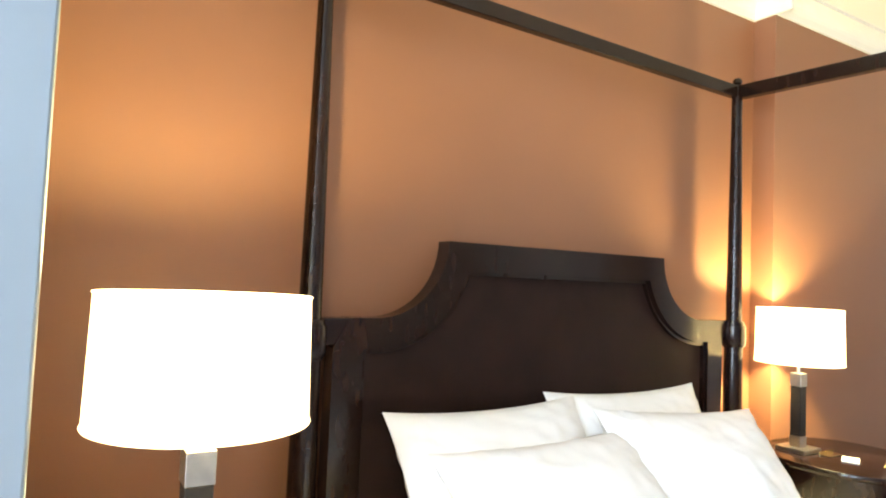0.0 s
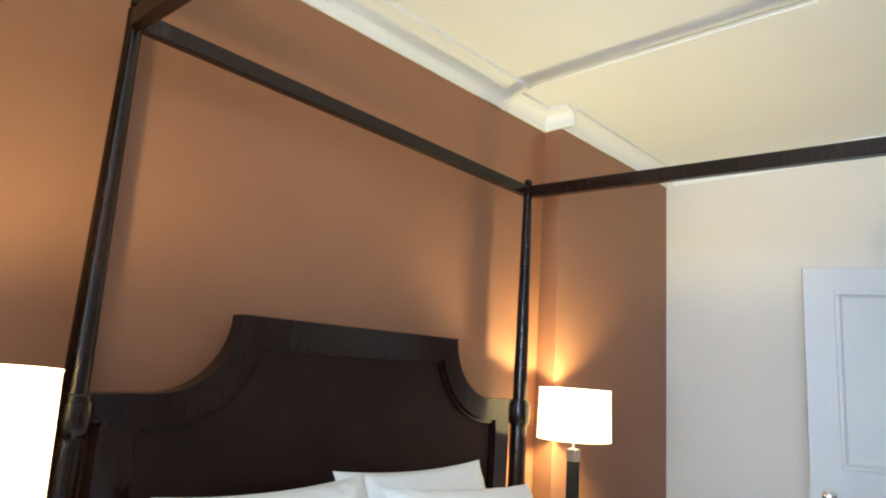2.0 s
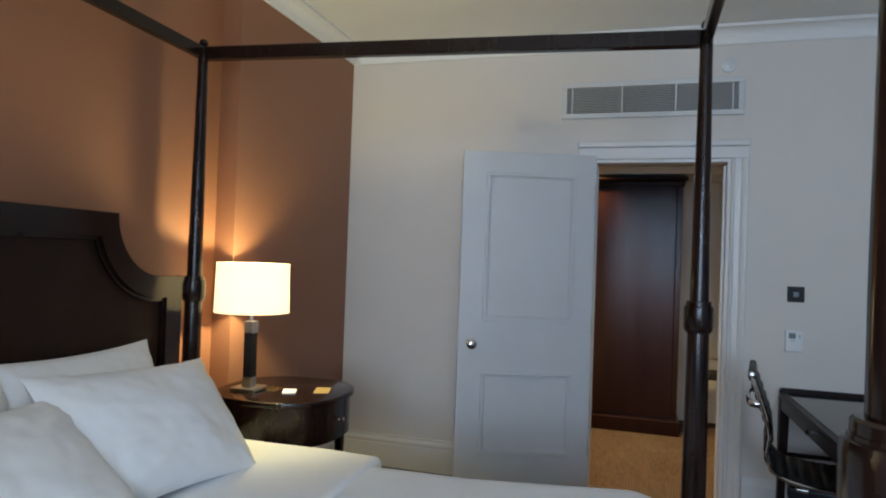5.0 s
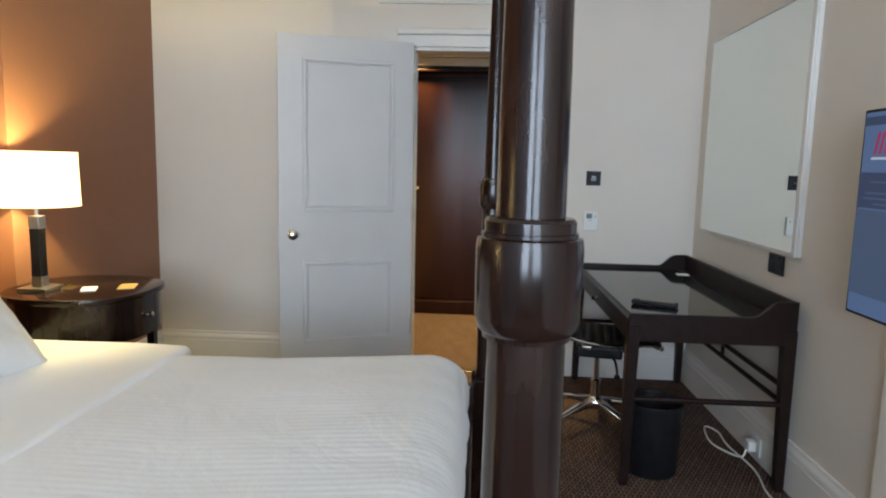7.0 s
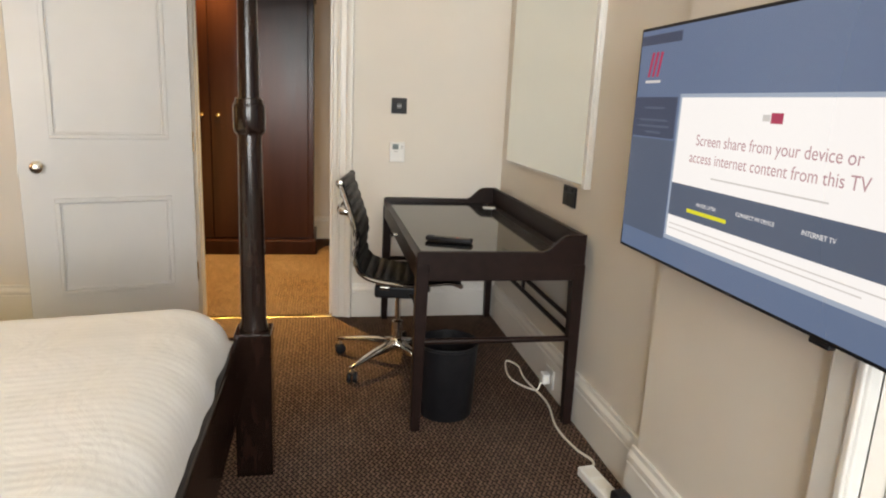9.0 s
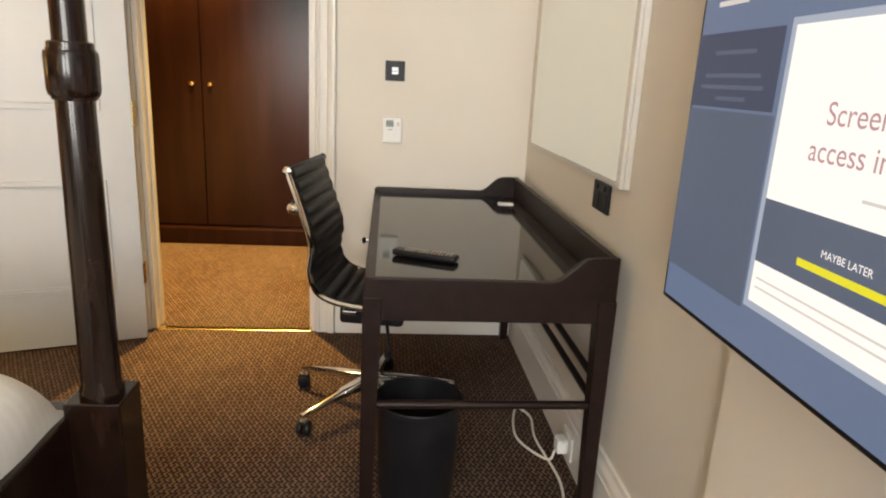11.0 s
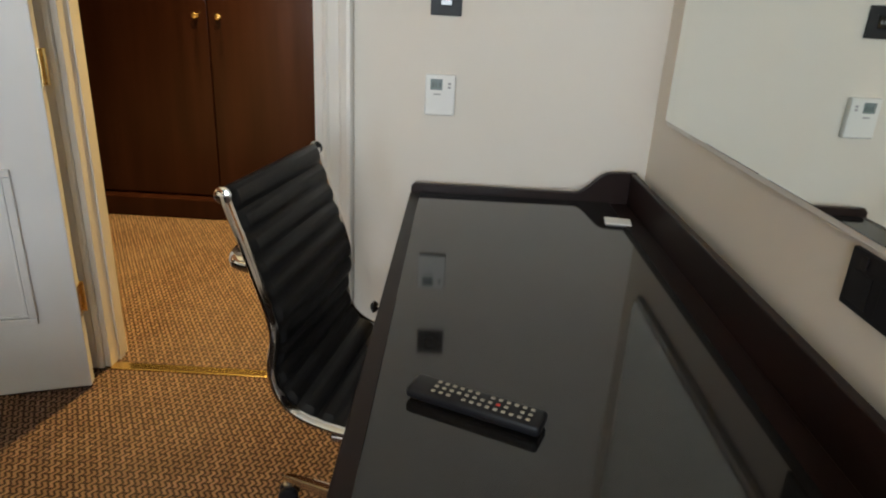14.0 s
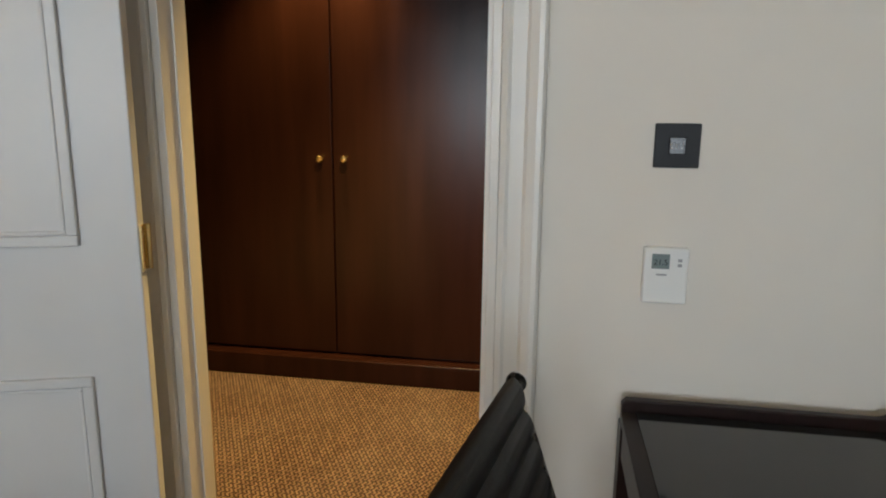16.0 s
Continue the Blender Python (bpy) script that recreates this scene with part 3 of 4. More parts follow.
for key, (px, py) in POSTS.items():
    ps = part("post", lathe([(r, z + (TOP_OFF[key] if z > 2.0 else 0)) for r, z in upper], (px, py, 0), 40, lathe(lower, (px, py, 0), 40)), M_WOOD, bed, "", True)
    part("collar", lathe(collar, (px, py, 0), 40), M_WOOD, ps, "turned collar", True)
    part("plinth", box(px - 0.059, px + 0.059, py - 0.059, py + 0.059, 0, 0.507, 0.003), M_WOOD, ps, "square post base")


def beam(a, b, width, z0, z1, trim, bevel=0.004, sloped=False):
    """A squared bar from one post to another, stopping short of both by trim."""
    (ax, ay), (bx, by) = POSTS[a], POSTS[b]
    length = math.hypot(bx - ax, by - ay)
    bm = box(trim, length - trim, -width / 2, width / 2, z0, z1, bevel)
    if sloped:
        for v in bm.verts:
            v.co.z += TOP_OFF[a] + (TOP_OFF[b] - TOP_OFF[a]) * v.co.x / length
    bmesh.ops.transform(bm, matrix=pose(ax, ay, 0, 0, 0, math.degrees(math.atan2(by - ay, bx - ax))), verts=bm.verts)
    return bm


for a, b in (("foot_near", "foot_far"), ("head_near", "head_far")):
    part("canopy_rail", beam(a, b, 0.032, 2.194, 2.247, 0.019, 0.004, True), M_WOOD, bed)
for a, b in (("foot_near", "head_near"), ("foot_far", "head_far")):
    part("canopy_rail", beam(a, b, 0.038, 2.190, 2.247, 0.019, 0.004, True), M_WOOD, bed)
    part("side_rail", beam(a, b, 0.060, 0.22, 0.47, 0.06, 0.006), M_WOOD, bed)
part("foot_rail", box(BX0 + 0.06, BX1 - 0.04, BY0 + 0.046, BY0 + 0.086, 0.22, 0.475, 0.006), M_WOOD, bed)
part("head_rail", box(BX0 + 0.06, BX1 - 0.06, BY1 - 0.02, BY1 + 0.03, 0.22, 0.47, 0.006), M_WOOD, bed)
part("mattress", box(BX0 + 0.05, BX1 - 0.05, BY0 + 0.09, BY1 - 0.06, 0.25, 0.555, 0.05, 4), M_PILLOW, bed, "white mattress in a fitted sheet", True)

HB_MID, HB_Y, HB_UP = 2.042, 2.663, 0.043
half_out = [(1.203, 0.40), (1.203, 1.130), (1.25, 1.213)] + arc(1.33, 1.450, 0.237, -90, 0, 14)
half_in = [(1.293, 0.40), (1.293, 1.100), (1.293, 1.122)] + arc(1.33, 1.450, 0.325, -95, -16, 14)


def mirrored(half):
    half = [(x - 0.014, z + HB_UP) for x, z in half]
    return half + [(2 * HB_MID - x, z) for x, z in reversed(half)]


def ring(outer, inner, y0, y1, bevel=0.0):
    """A flat open frame between two matching outlines, given thickness."""
    bm = bmesh.new()
    o0, o1 = [bm.verts.new((x, y0, z)) for x, z in outer], [bm.verts.new((x, y1, z)) for x, z in outer]
    i0, i1 = [bm.verts.new((x, y0, z)) for x, z in inner], [bm.verts.new((x, y1, z)) for x, z in inner]
    for k in range(len(outer) - 1):
        bm.faces.new((o0[k], o0[k + 1], i0[k + 1], i0[k]))
        bm.faces.new((o1[k], i1[k], i1[k + 1], o1[k + 1]))
        bm.faces.new((o0[k], o1[k], o1[k + 1], o0[k + 1]))
        bm.faces.new((i0[k], i0[k + 1], i1[k + 1], i1[k]))
    for k in (0, -1):
        bm.faces.new((o0[k], i0[k], i1[k], o1[k]))
    return bm


hb = part("headboard", ring(mirrored(half_out), mirrored(half_in), HB_Y - 0.035, HB_Y + 0.03), M_WOOD, bed, "shaped dark wood headboard frame")
bead_out = [(x, z) for x, z in half_in]
bead_in = [(1.305, 0.40), (1.305, 1.09), (1.305, 1.108)] + arc(1.33, 1.450, 0.340, -94, -17.5, 14)
part("bead", ring(mirrored(bead_out), mirrored(bead_in), HB_Y - 0.022, HB_Y + 0.01), M_WOOD, hb, "inner bead of the frame")
part("panel", prism(mirrored([(x - 0.012, z) if i < 3 else (x, z + 0.012) for i, (x, z) in enumerate(bead_in)]), "y", HB_Y - 0.006, HB_Y + 0.02), M_HEAD, hb, "dark brown leather panel")
part("arm_rail", box(1.150, 1.331, HB_Y - 0.032, HB_Y + 0.028, 1.138 + HB_UP, 1.2125 + HB_UP, 0.003), M_WOOD, hb)
part("arm_rail", box(2 * HB_MID - 1.331, 2.948, HB_Y - 0.032, HB_Y + 0.028, 1.138 + HB_UP, 1.2125 + HB_UP, 0.003), M_WOOD, hb)


def duvet():
    """A quilt tucked in at the sides and foot, domed, with soft folds at its foot edge."""
    bm = bmesh.new()
    x0, x1, y0, y1 = BX0 + 0.042, BX1 - 0.040, BY0 + 0.062, 1.84
    nx, ny, r = 96, 96, 0.15
    rows = []
    for j in range(ny + 1):
        v = j / ny
        row = []
        for i in range(nx + 1):
            u = i / nx
            x, y = x0 + (x1 - x0) * u, y0 + (y1 - y0) * v
            e = min(x - x0, x1 - x)
            f = y - y0
            drop = 0.0
            for d in (e, f):
                if d < r:
                    drop += 0.125 * (1 - math.sqrt(max(0, 1 - (1 - d / r) ** 2)))
            n1 = noise.noise((x * 1.6, y * 1.6, 0.3)) * 0.010
            n2 = noise.noise((x * 5.0, y * 4.0, 2.0)) * 0.004
            near_foot = math.exp(-f / 0.16)
            fold = near_foot * 0.012 * noise.noise((x * 9.0 + 3, y * 1.5, 5.0))
            z = 0.627 - 0.036 * min(1.0, max(0.0, (y - 0.80) / 0.55)) - drop + n1 + n2 + fold
            row.append(bm.verts.new((x, y - near_foot * 0.010 * noise.noise((x * 7.0, 1.0, 9.0)), max(z, 0.478))))
        rows.append(row)
    for a, b in zip(rows, rows[1:]):
        for i in range(nx):
            bm.faces.new((a[i], a[i + 1], b[i + 1], b[i]))
    edge = [e for e in bm.edges if e.is_boundary]
    ret = bmesh.ops.extrude_edge_only(bm, edges=edge)
    for v in ret["geom"]:
        if isinstance(v, bmesh.types.BMVert):
            v.co.z = max(0.470, v.co.z - 0.03)
    return bm


single("duvet", duvet(), M_LINEN, "white satin-striped duvet tucked into the bed", "duvet", "", True)
bm = box(BX0 + 0.046, BX1 - 0.044, 1.70, 2.35, 0.520, 0.603, 0.030, 5)
bmesh.ops.subdivide_edges(bm, edges=[e for e in bm.edges if e.calc_length() > 0.3], cuts=20, use_grid_fill=True)
for v in bm.verts:
    v.co.z += 0.006 * noise.noise((v.co.x * 2.5, v.co.y * 3, 4.0))
    v.co.y += 0.010 * noise.noise((v.co.x * 2.0, 1.0, 8.0))
single("sheet", bm, M_PILLOW, "white cotton sheet folded down over the duvet", "sheet", "", True)


def pillow(name, at, rx, rz, w, h, t, seed, lean=0):
    """A plump pillow: pinched corners, swollen middle, creases running in from the corners."""
    bm = bmesh.new()
    n, m = 44, 34
    grid = {}
    for s in (1, -1):
        for j in range(m + 1):
            for i in range(n + 1):
                u, v = 2 * i / n - 1, 2 * j / m - 1
                if s < 0 and (i in (0, n) or j in (0, m)):
                    grid[s, i, j] = grid[1, i, j]
                    continue
                fat = (max(0, 1 - abs(u) ** 2.6) * max(0, 1 - abs(v) ** 2.6)) ** 0.55
                px = 0.5 * w * u * (1 - 0.075 * (1 - v * v))
                py = 0.5 * h * v * (1 - 0.10 * (1 - u * u))
                q = abs(u * v)
                wr = noise.noise((u * 2.2 + seed, v * 2.2, s * 3.0)) * 0.012 * fat
                wr += noise.noise((u * 7 + v * 4 + seed, v * 5 - u * 3, s + seed)) * 0.011 * (0.35 + q) * min(1, fat * 3)
                grid[s, i, j] = bm.verts.new((px, py, s * (0.5 * t * fat + 0.004) + wr))
    for s in (1, -1):
        for j in range(m):
            for i in range(n):
                q = [grid[s, i, j], grid[s, i + 1, j], grid[s, i + 1, j + 1], grid[s, i, j + 1]]
                bm.faces.new(q if s > 0 else q[::-1])
    ob = single(name, bm, M_PILLOW, "plump white cotton pillow leaning against the headboard", "pillow", "pillows on the bed", True)
    ob.matrix_world = pose(*at, rx, lean, rz)
    return ob


pillow("pillow", (1.655, 2.42, 0.812), 60, 3, 0.72, 0.46, 0.17, 1.0)
pillow("pillow", (2.275, 2.49, 0.812), 64, -2, 0.72, 0.46, 0.17, 4.0)
pillow("pillow", (1.74, 2.23, 0.762), 42, 2, 0.74, 0.48, 0.18, 8.0, 0)
pillow("pillow", (2.335, 2.27, 0.785), 50, -5, 0.72, 0.48, 0.19, 12.0, 3)


# ---- bedside tables, lamps and what lies on them ----
def oval(cx, cy, a, b, n=56, p=2.5):
    out = []
    for i in range(n):
        q = 2 * math.pi * i / n
        c, s = math.cos(q), math.sin(q)
        out.append((cx + a * math.copysign(abs(c) ** (2 / p), c), cy + b * math.copysign(abs(s) ** (2 / p), s)))
    return out


def bedside_table(at, up=0.0):
    """An oval table on four legs; up: how much taller than the plain one."""
    x, y = at
    nt = thing("bedside_table", (x, y, 0), "dark wood oval bedside table with a nickel drawer knob", "table", "bedside tables")
    part("tabletop", prism(oval(x, y, 0.30, 0.30), "z", 0.656 + up, 0.682 + up, 0.006), M_WOOD, nt, "polished oval top", True)
    part("apron", prism(oval(x, y, 0.282, 0.282), "z", 0.485 + up, 0.655 + up), M_WOOD, nt, "", True)
    part("shelf", prism(oval(x, y, 0.25, 0.25), "z", 0.18, 0.20, 0.004), M_WOOD, nt, "", True)
    for sx in (-1, 1):
        for sy in (-1, 1):
            cx, cy = x + sx * 0.19, y + sy * 0.19
            part("leg", lathe([(0.016, 0), (0.026, 0.484 + up)], (cx, cy, 0), 4, m=pose(0, 0, 0, 0, 0, 45)), M_WOOD, nt)
    part("drawer_knob", lathe([(0.008, 0), (0.006, 0.012), (0.012, 0.018), (0.013, 0.024), (0.005, 0.029)], (x - 0.02, y - 0.281, 0.572 + up), 18, m=pose(0, 0, 0, 90)), M_CHROME, nt, "round nickel knob", True)
    return nt


bedside_table((3.30, 2.345), 0.05)
bedside_table((0.78, 2.20), 0.09)


def table_lamp(at, top=0.584):
    x, y, z = at
    lp = thing("table_lamp", (x, y, z), "bedside lamp with lit cream drum shade on a dark square column", "lamp", "bedside lamps")
    part("base", box(x - 0.062, x + 0.062, y - 0.062, y + 0.062, z, z + 0.018, 0.002), M_STEEL, lp, "nickel base plate")
    part("foot_block", box(x - 0.023, x + 0.023, y - 0.023, y + 0.023, z + 0.0182, z + 0.062, 0.0015), M_STEEL, lp, "nickel foot block")
    part("column", box(x - 0.0215, x + 0.0215, y - 0.0215, y + 0.0215, z + 0.0622, z + 0.264, 0.002), M_LEATHER, lp, "dark leather-wrapped column")
    part("top_block", box(x - 0.023, x + 0.023, y - 0.023, y + 0.023, z + 0.2642, z + 0.318, 0.0015), M_STEEL, lp, "nickel top block")
    part("neck", lathe([(0.008, 0), (0.008, 0.07)], (x, y, z + 0.318), 16), M_STEEL, lp, "", True)
    bm = bmesh.new()
    seg, prof = 64, ((0.167, 0.360), (0.162, top), (0.159, top), (0.164, 0.360))
    rings = [[bm.verts.new((x + r * math.cos(2 * math.pi * i / seg), y + r * math.sin(2 * math.pi * i / seg), z + h)) for i in range(seg)] for r, h in prof]
    for k in range(4):
        for i in range(seg):
            bm.faces.new((rings[k][i], rings[k][(i + 1) % seg], rings[(k + 1) % 4][(i + 1) % seg], rings[(k + 1) % 4][i]))
    sh = part("shade", bm, M_SHADE, lp, "lit cream fabric drum shade", True)
    for h, r in ((0.3605, 0.1675), (top - 0.0015, 0.1625)):
        part("trim_band", tube([(x + r * math.cos(q), y + r * math.sin(q), z + h) for q in (2 * math.pi * i / 48 for i in range(48))], 0.0018, 6, None, True), M_SHADE, sh)
    part("lamp_holder", lathe([(0.012, 0.384), (0.015, 0.388), (0.015, 0.412), (0.010, 0.416)], (x, y, z), 16), M_STEEL, lp, "nickel lamp holder", True)
    return lp


table_lamp(LAMP_R)
table_lamp(LAMP_L, 0.560)
pl = thing("lamp_switch_plate", (3.25, 2.37, 0.733), "folded brass card holder on the bedside table", "card holder")
part("plate", box(3.20, 3.30, 2.355, 2.395, 0.733, 0.736, 0.001), M_BRASS, pl)
part("upright", prism([(3.20, 0.736), (3.30, 0.736), (3.30, 0.750), (3.20, 0.746)], "y", 2.392, 2.395), M_BRASS, pl)
cd = single("notepad", box(-0.045, 0.045, -0.03, 0.03, 0, 0.006, 0.001), M_PAPER, "small white folded card on the bedside table", "card")
cd.matrix_world = pose(3.23, 2.29, 0.733, 0, 0, 25)
cd = single("gold_card", box(-0.065, 0.065, -0.035, 0.035, 0, 0.003, 0.001), M_GOLDCARD, "flat gold printed card on the bedside table", "card")
cd.matrix_world = pose(3.32, 2.17, 0.733, 0, 0, 20)

# ---- writing desk ----
DX0, DX1, DY0, DY1 = 3.148, 4.533, -0.648, 0.016
dk = thing("writing_desk", (3.84, -0.34, 0), "dark espresso writing desk with black glass top and raised gallery", "desk")
gal = [(DY1 - 0.003, 0.612), (DY1 - 0.003, 0.716), (DY1 - 0.012, 0.726), (-0.47, 0.725)]
gal += [(-0.47 - 0.10 * s, 0.725 + 0.065 * (3 * s * s - 2 * s ** 3)) for s in (i / 8 for i in range(1, 9))]
gal += [(-0.60, 0.792), (DY0 + 0.003, 0.792), (DY0 + 0.003, 0.612)]
part("side_panel", prism(gal, "x", DX0 + 0.003, DX0 + 0.024, 0.003), M_DESK, dk)
part("side_panel", prism(gal, "x", DX1 - 0.024, DX1 - 0.003, 0.003), M_DESK, dk)
part("back_gallery", box(DX0 + 0.0245, DX1 - 0.0245, DY0 + 0.003, DY0 + 0.022, 0.612, 0.7915, 0.003), M_DESK, dk)
part("desktop", box(DX0 + 0.0245, DX1 - 0.0245, DY0 + 0.0225, DY1 - 0.001, 0.678, 0.7000, 0.002), M_DESK, dk)
part("glass_top", box(DX0 + 0.030, DX1 - 0.030, DY0 + 0.075, DY1 - 0.030, 0.7002, 0.7045, 0.0015), M_GLASS_TOP, dk, "black glass inlay")
dr = part("drawer", box(DX0 + 0.06, DX1 - 0.06, DY1 - 0.022, DY1 - 0.003, 0.615, 0.676, 0.002), M_DESK, dk)
part("drawer_knob", lathe([(0.010, 0), (0.010, 0.002), (0.005, 0.004), (0.005, 0.014), (0.011, 0.019), (0.013, 0.025), (0.005, 0.030)], (3.84, DY1 - 0.003, 0.648), 18, m=pose(0, 0, 0, -90)), M_CHROME, dr, "round nickel knob", True)
for lx in (DX0, DX1 - 0.052):
    for ly, sgn in ((DY1 - 0.050, 1), (DY0, -1)):
        bm = box(lx, lx + 0.052, ly, ly + 0.050, 0, 0.676, 0.003)
        for v in bm.verts:
            k = 1 - v.co.z / 0.7
            cx = lx + (0.0 if lx == DX0 else 0.052)
            cy = DY1 if sgn > 0 else DY0
            v.co.x = cx + (v.co.x - cx) * (1 - 0.30 * k)
            v.co.y = cy + (v.co.y - cy) * (1 - 0.30 * k)
        part("leg", bm, M_DESK, dk)
for lx in (DX0 + 0.018, DX1 - 0.018):
    part("stretcher", tube([(lx, DY0 + 0.03, 0.368), (lx, DY1 - 0.03, 0.368)], 0.012, 12), M_DESK, dk, "", True)
for sz in (0.368, 0.435):
    part("stretcher", tube([(DX0 + 0.03, DY0 + 0.02, sz), (DX1 - 0.03, DY0 + 0.02, sz)], 0.011, 12), M_DESK, dk, "", True)
part("spacer", box(3.83, 3.845, DY0 + 0.013, DY0 + 0.027, 0.378, 0.425), M_DESK, dk)

rm = thing("remote_control", (3.42, -0.157, 0.705), "long black television remote lying on the glass desktop", "remote control", rz=math.degrees(math.atan2(0.184, 0.080)))
part("body", box(-0.098, 0.098, -0.022, 0.022, 0.003, 0.021, 0.006, 3), M_BLACK, rm, "", True)
for i in range(13):
    for j in range(3):
        if (i * 3 + j) % 11 != 7:
            mt = M_RED if (i, j) in ((4, 1),) else M_BUTTON
            part("button", box(-0.082 + i * 0.0115, -0.076 + i * 0.0115, -0.0145 + j * 0.012, -0.009 + j * 0.012, 0.0205, 0.0226, 0.0008, 1), mt, rm)
cd = single("desk_card", box(-0.026, 0.026, -0.034, 0.034, 0, 0.004, 0.0006), M_PAPER, "small white printed card on the desk", "card")
cd.matrix_world = pose(4.315, -0.556, 0.7047, 0, 0, -8)

bm = bmesh.new()
seg, prof = 48, ((0.108, 0.0), (0.112, 0.006), (0.124, 0.300), (0.127, 0.303), (0.127, 0.312), (0.120, 0.312), (0.119, 0.300), (0.106, 0.012))
rings = [[bm.verts.new((3.315 + r * math.cos(2 * math.pi * i / seg), -0.150 + r * math.sin(2 * math.pi * i / seg), h)) for i in range(seg)] for r, h in prof]
for a, b in zip(rings, rings[1:]):
    for i in range(seg):
        bm.faces.new((a[i], a[(i + 1) % seg], b[(i + 1) % seg], b[i]))
bm.faces.new(rings[0][::-1])
bm.faces.new(rings[-1])
bin_root = thing("waste_bin", (3.315, -0.150, 0), "round black waste bin beneath the desk", "bin")
part("body", bm, M_BIN, bin_root, "", True)
part("rim", tube([(3.315 + 0.1255 * math.cos(q), -0.150 + 0.1255 * math.sin(q), 0.313) for q in (2 * math.pi * i / 48 for i in range(48))], 0.0035, 8, None, True), M_BLACK, bin_root, "glossy black rolled rim", True)


# ---- office chair ----
ch = thing("office_chair", (3.838, -0.003, 0), "black ribbed leather office chair with chrome frame on castors", "chair", rz=-10)
prof = smooth_path([(0, 0.268, 0.912), (0, 0.258, 0.875), (0, 0.228, 0.79), (0, 0.187, 0.655), (0, 0.193, 0.555), (0, 0.158, 0.482), (0, 0.06, 0.450), (0, -0.10, 0.445), (0, -0.23, 0.462), (0, -0.292, 0.452)], 16)
run = [0.0]
for a, b in zip(prof, prof[1:]):
    run.append(run[-1] + (b - a).length)


def sling(x0, x1):
    """Ribbed sling: a padded sheet that follows the chair's side profile, pinched at even seams."""
    bm = bmesh.new()
    rings = []
    for i, p in enumerate(prof):
        d = (prof[min(i + 1, len(prof) - 1)] - prof[max(i - 1, 0)]).normalized()
        nrm = Vector((0, -d.z, d.y))
        t = 0.006 + 0.010 * abs(math.sin(math.pi * run[i] / 0.046)) ** 0.5
        w = [(x0, 0.3), (x0 + 0.012, 1.0), ((x0 + x1) / 2, 1.05), (x1 - 0.012, 1.0), (x1, 0.3)]
        ringv = [bm.verts.new(Vector((x, p.y, p.z)) + nrm * t * k) for x, k in w] + [bm.verts.new(Vector((x, p.y, p.z)) - nrm * t * k) for x, k in reversed(w)]
        rings.append(ringv)
    n = len(rings[0])
    for a, b in zip(rings, rings[1:]):
        for j in range(n):
            bm.faces.new((a[j], a[(j + 1) % n], b[(j + 1) % n], b[j]))
    bm.faces.new(rings[0])
    bm.faces.new(rings[-1][::-1])
    return bm


part("sling", sling(-0.148, 0.248), M_LEATHER, ch, "black leather sling with horizontal ribs", True)
for sx in (-0.155, 0.255):
    part("side_rail", tube([(sx, p.y, p.z) for p in prof[6:]], 0.009, 10, flat=1.3), M_CHROME, ch, "chrome side rail", True)
    part("end_cap", lathe([(0.016, 0), (0.016, 0.004), (0.012, 0.007)], (sx + (0.004 if sx > 0 else -0.004), prof[6].y, prof[6].z), 24, m=pose(0, 0, 0, 0, 90 if sx > 0 else -90)), M_CHROME, ch, "round chrome end cap", True)
    part("end_cap", lathe([(0.012, 0), (0.012, 0.008)], (sx, prof[-1].y, prof[-1].z), 20, m=pose(0, 0, 0, 0, 90 if sx > 0 else -90)), M_CHROME, ch, "round chrome end cap", True)
part("back_bar", tube(smooth_path([(-0.152, 0.222, 0.77), (-0.13, 0.268, 0.775), (0.05, 0.280, 0.778), (0.23, 0.268, 0.775), (0.252, 0.222, 0.77)]), 0.010, 10, flat=1.6), M_CHROME, ch, "chrome bar across the back", True)
part("cross_bar", box(-0.152, 0.252, -0.155, -0.105, 0.415, 0.432, 0.004), M_CHROME, ch)
part("cross_bar", box(-0.152, 0.252, 0.03, 0.08, 0.415, 0.432, 0.004), M_CHROME, ch)
part("tilt_box", box(-0.075, 0.075, -0.12, 0.11, 0.352, 0.414, 0.014, 3), M_BLACK, ch, "black tilt mechanism")
part("lever", tube(smooth_path([(-0.07, -0.06, 0.375), (-0.15, -0.08, 0.372), (-0.19, -0.09, 0.34), (-0.20, -0.092, 0.315)]), 0.006, 10), M_BLACK, ch, "black height lever", True)
part("lever", lathe([(0.006, 0.0), (0.014, 0.006), (0.014, 0.022), (0.006, 0.028)], (-0.20, -0.092, 0.290), 14), M_BLACK, ch, "black lever grip", True)
part("gas_column", lathe([(0.026, 0.09), (0.026, 0.22), (0.018, 0.222), (0.014, 0.226), (0.014, 0.352)], (0, 0, 0), 24), M_CHROME, ch, "chrome gas column", True)
part("hub", lathe([(0.030, 0.075), (0.036, 0.085), (0.036, 0.125), (0.028, 0.135)], (0, 0, 0), 28), M_CHROME, ch, "chrome hub", True)
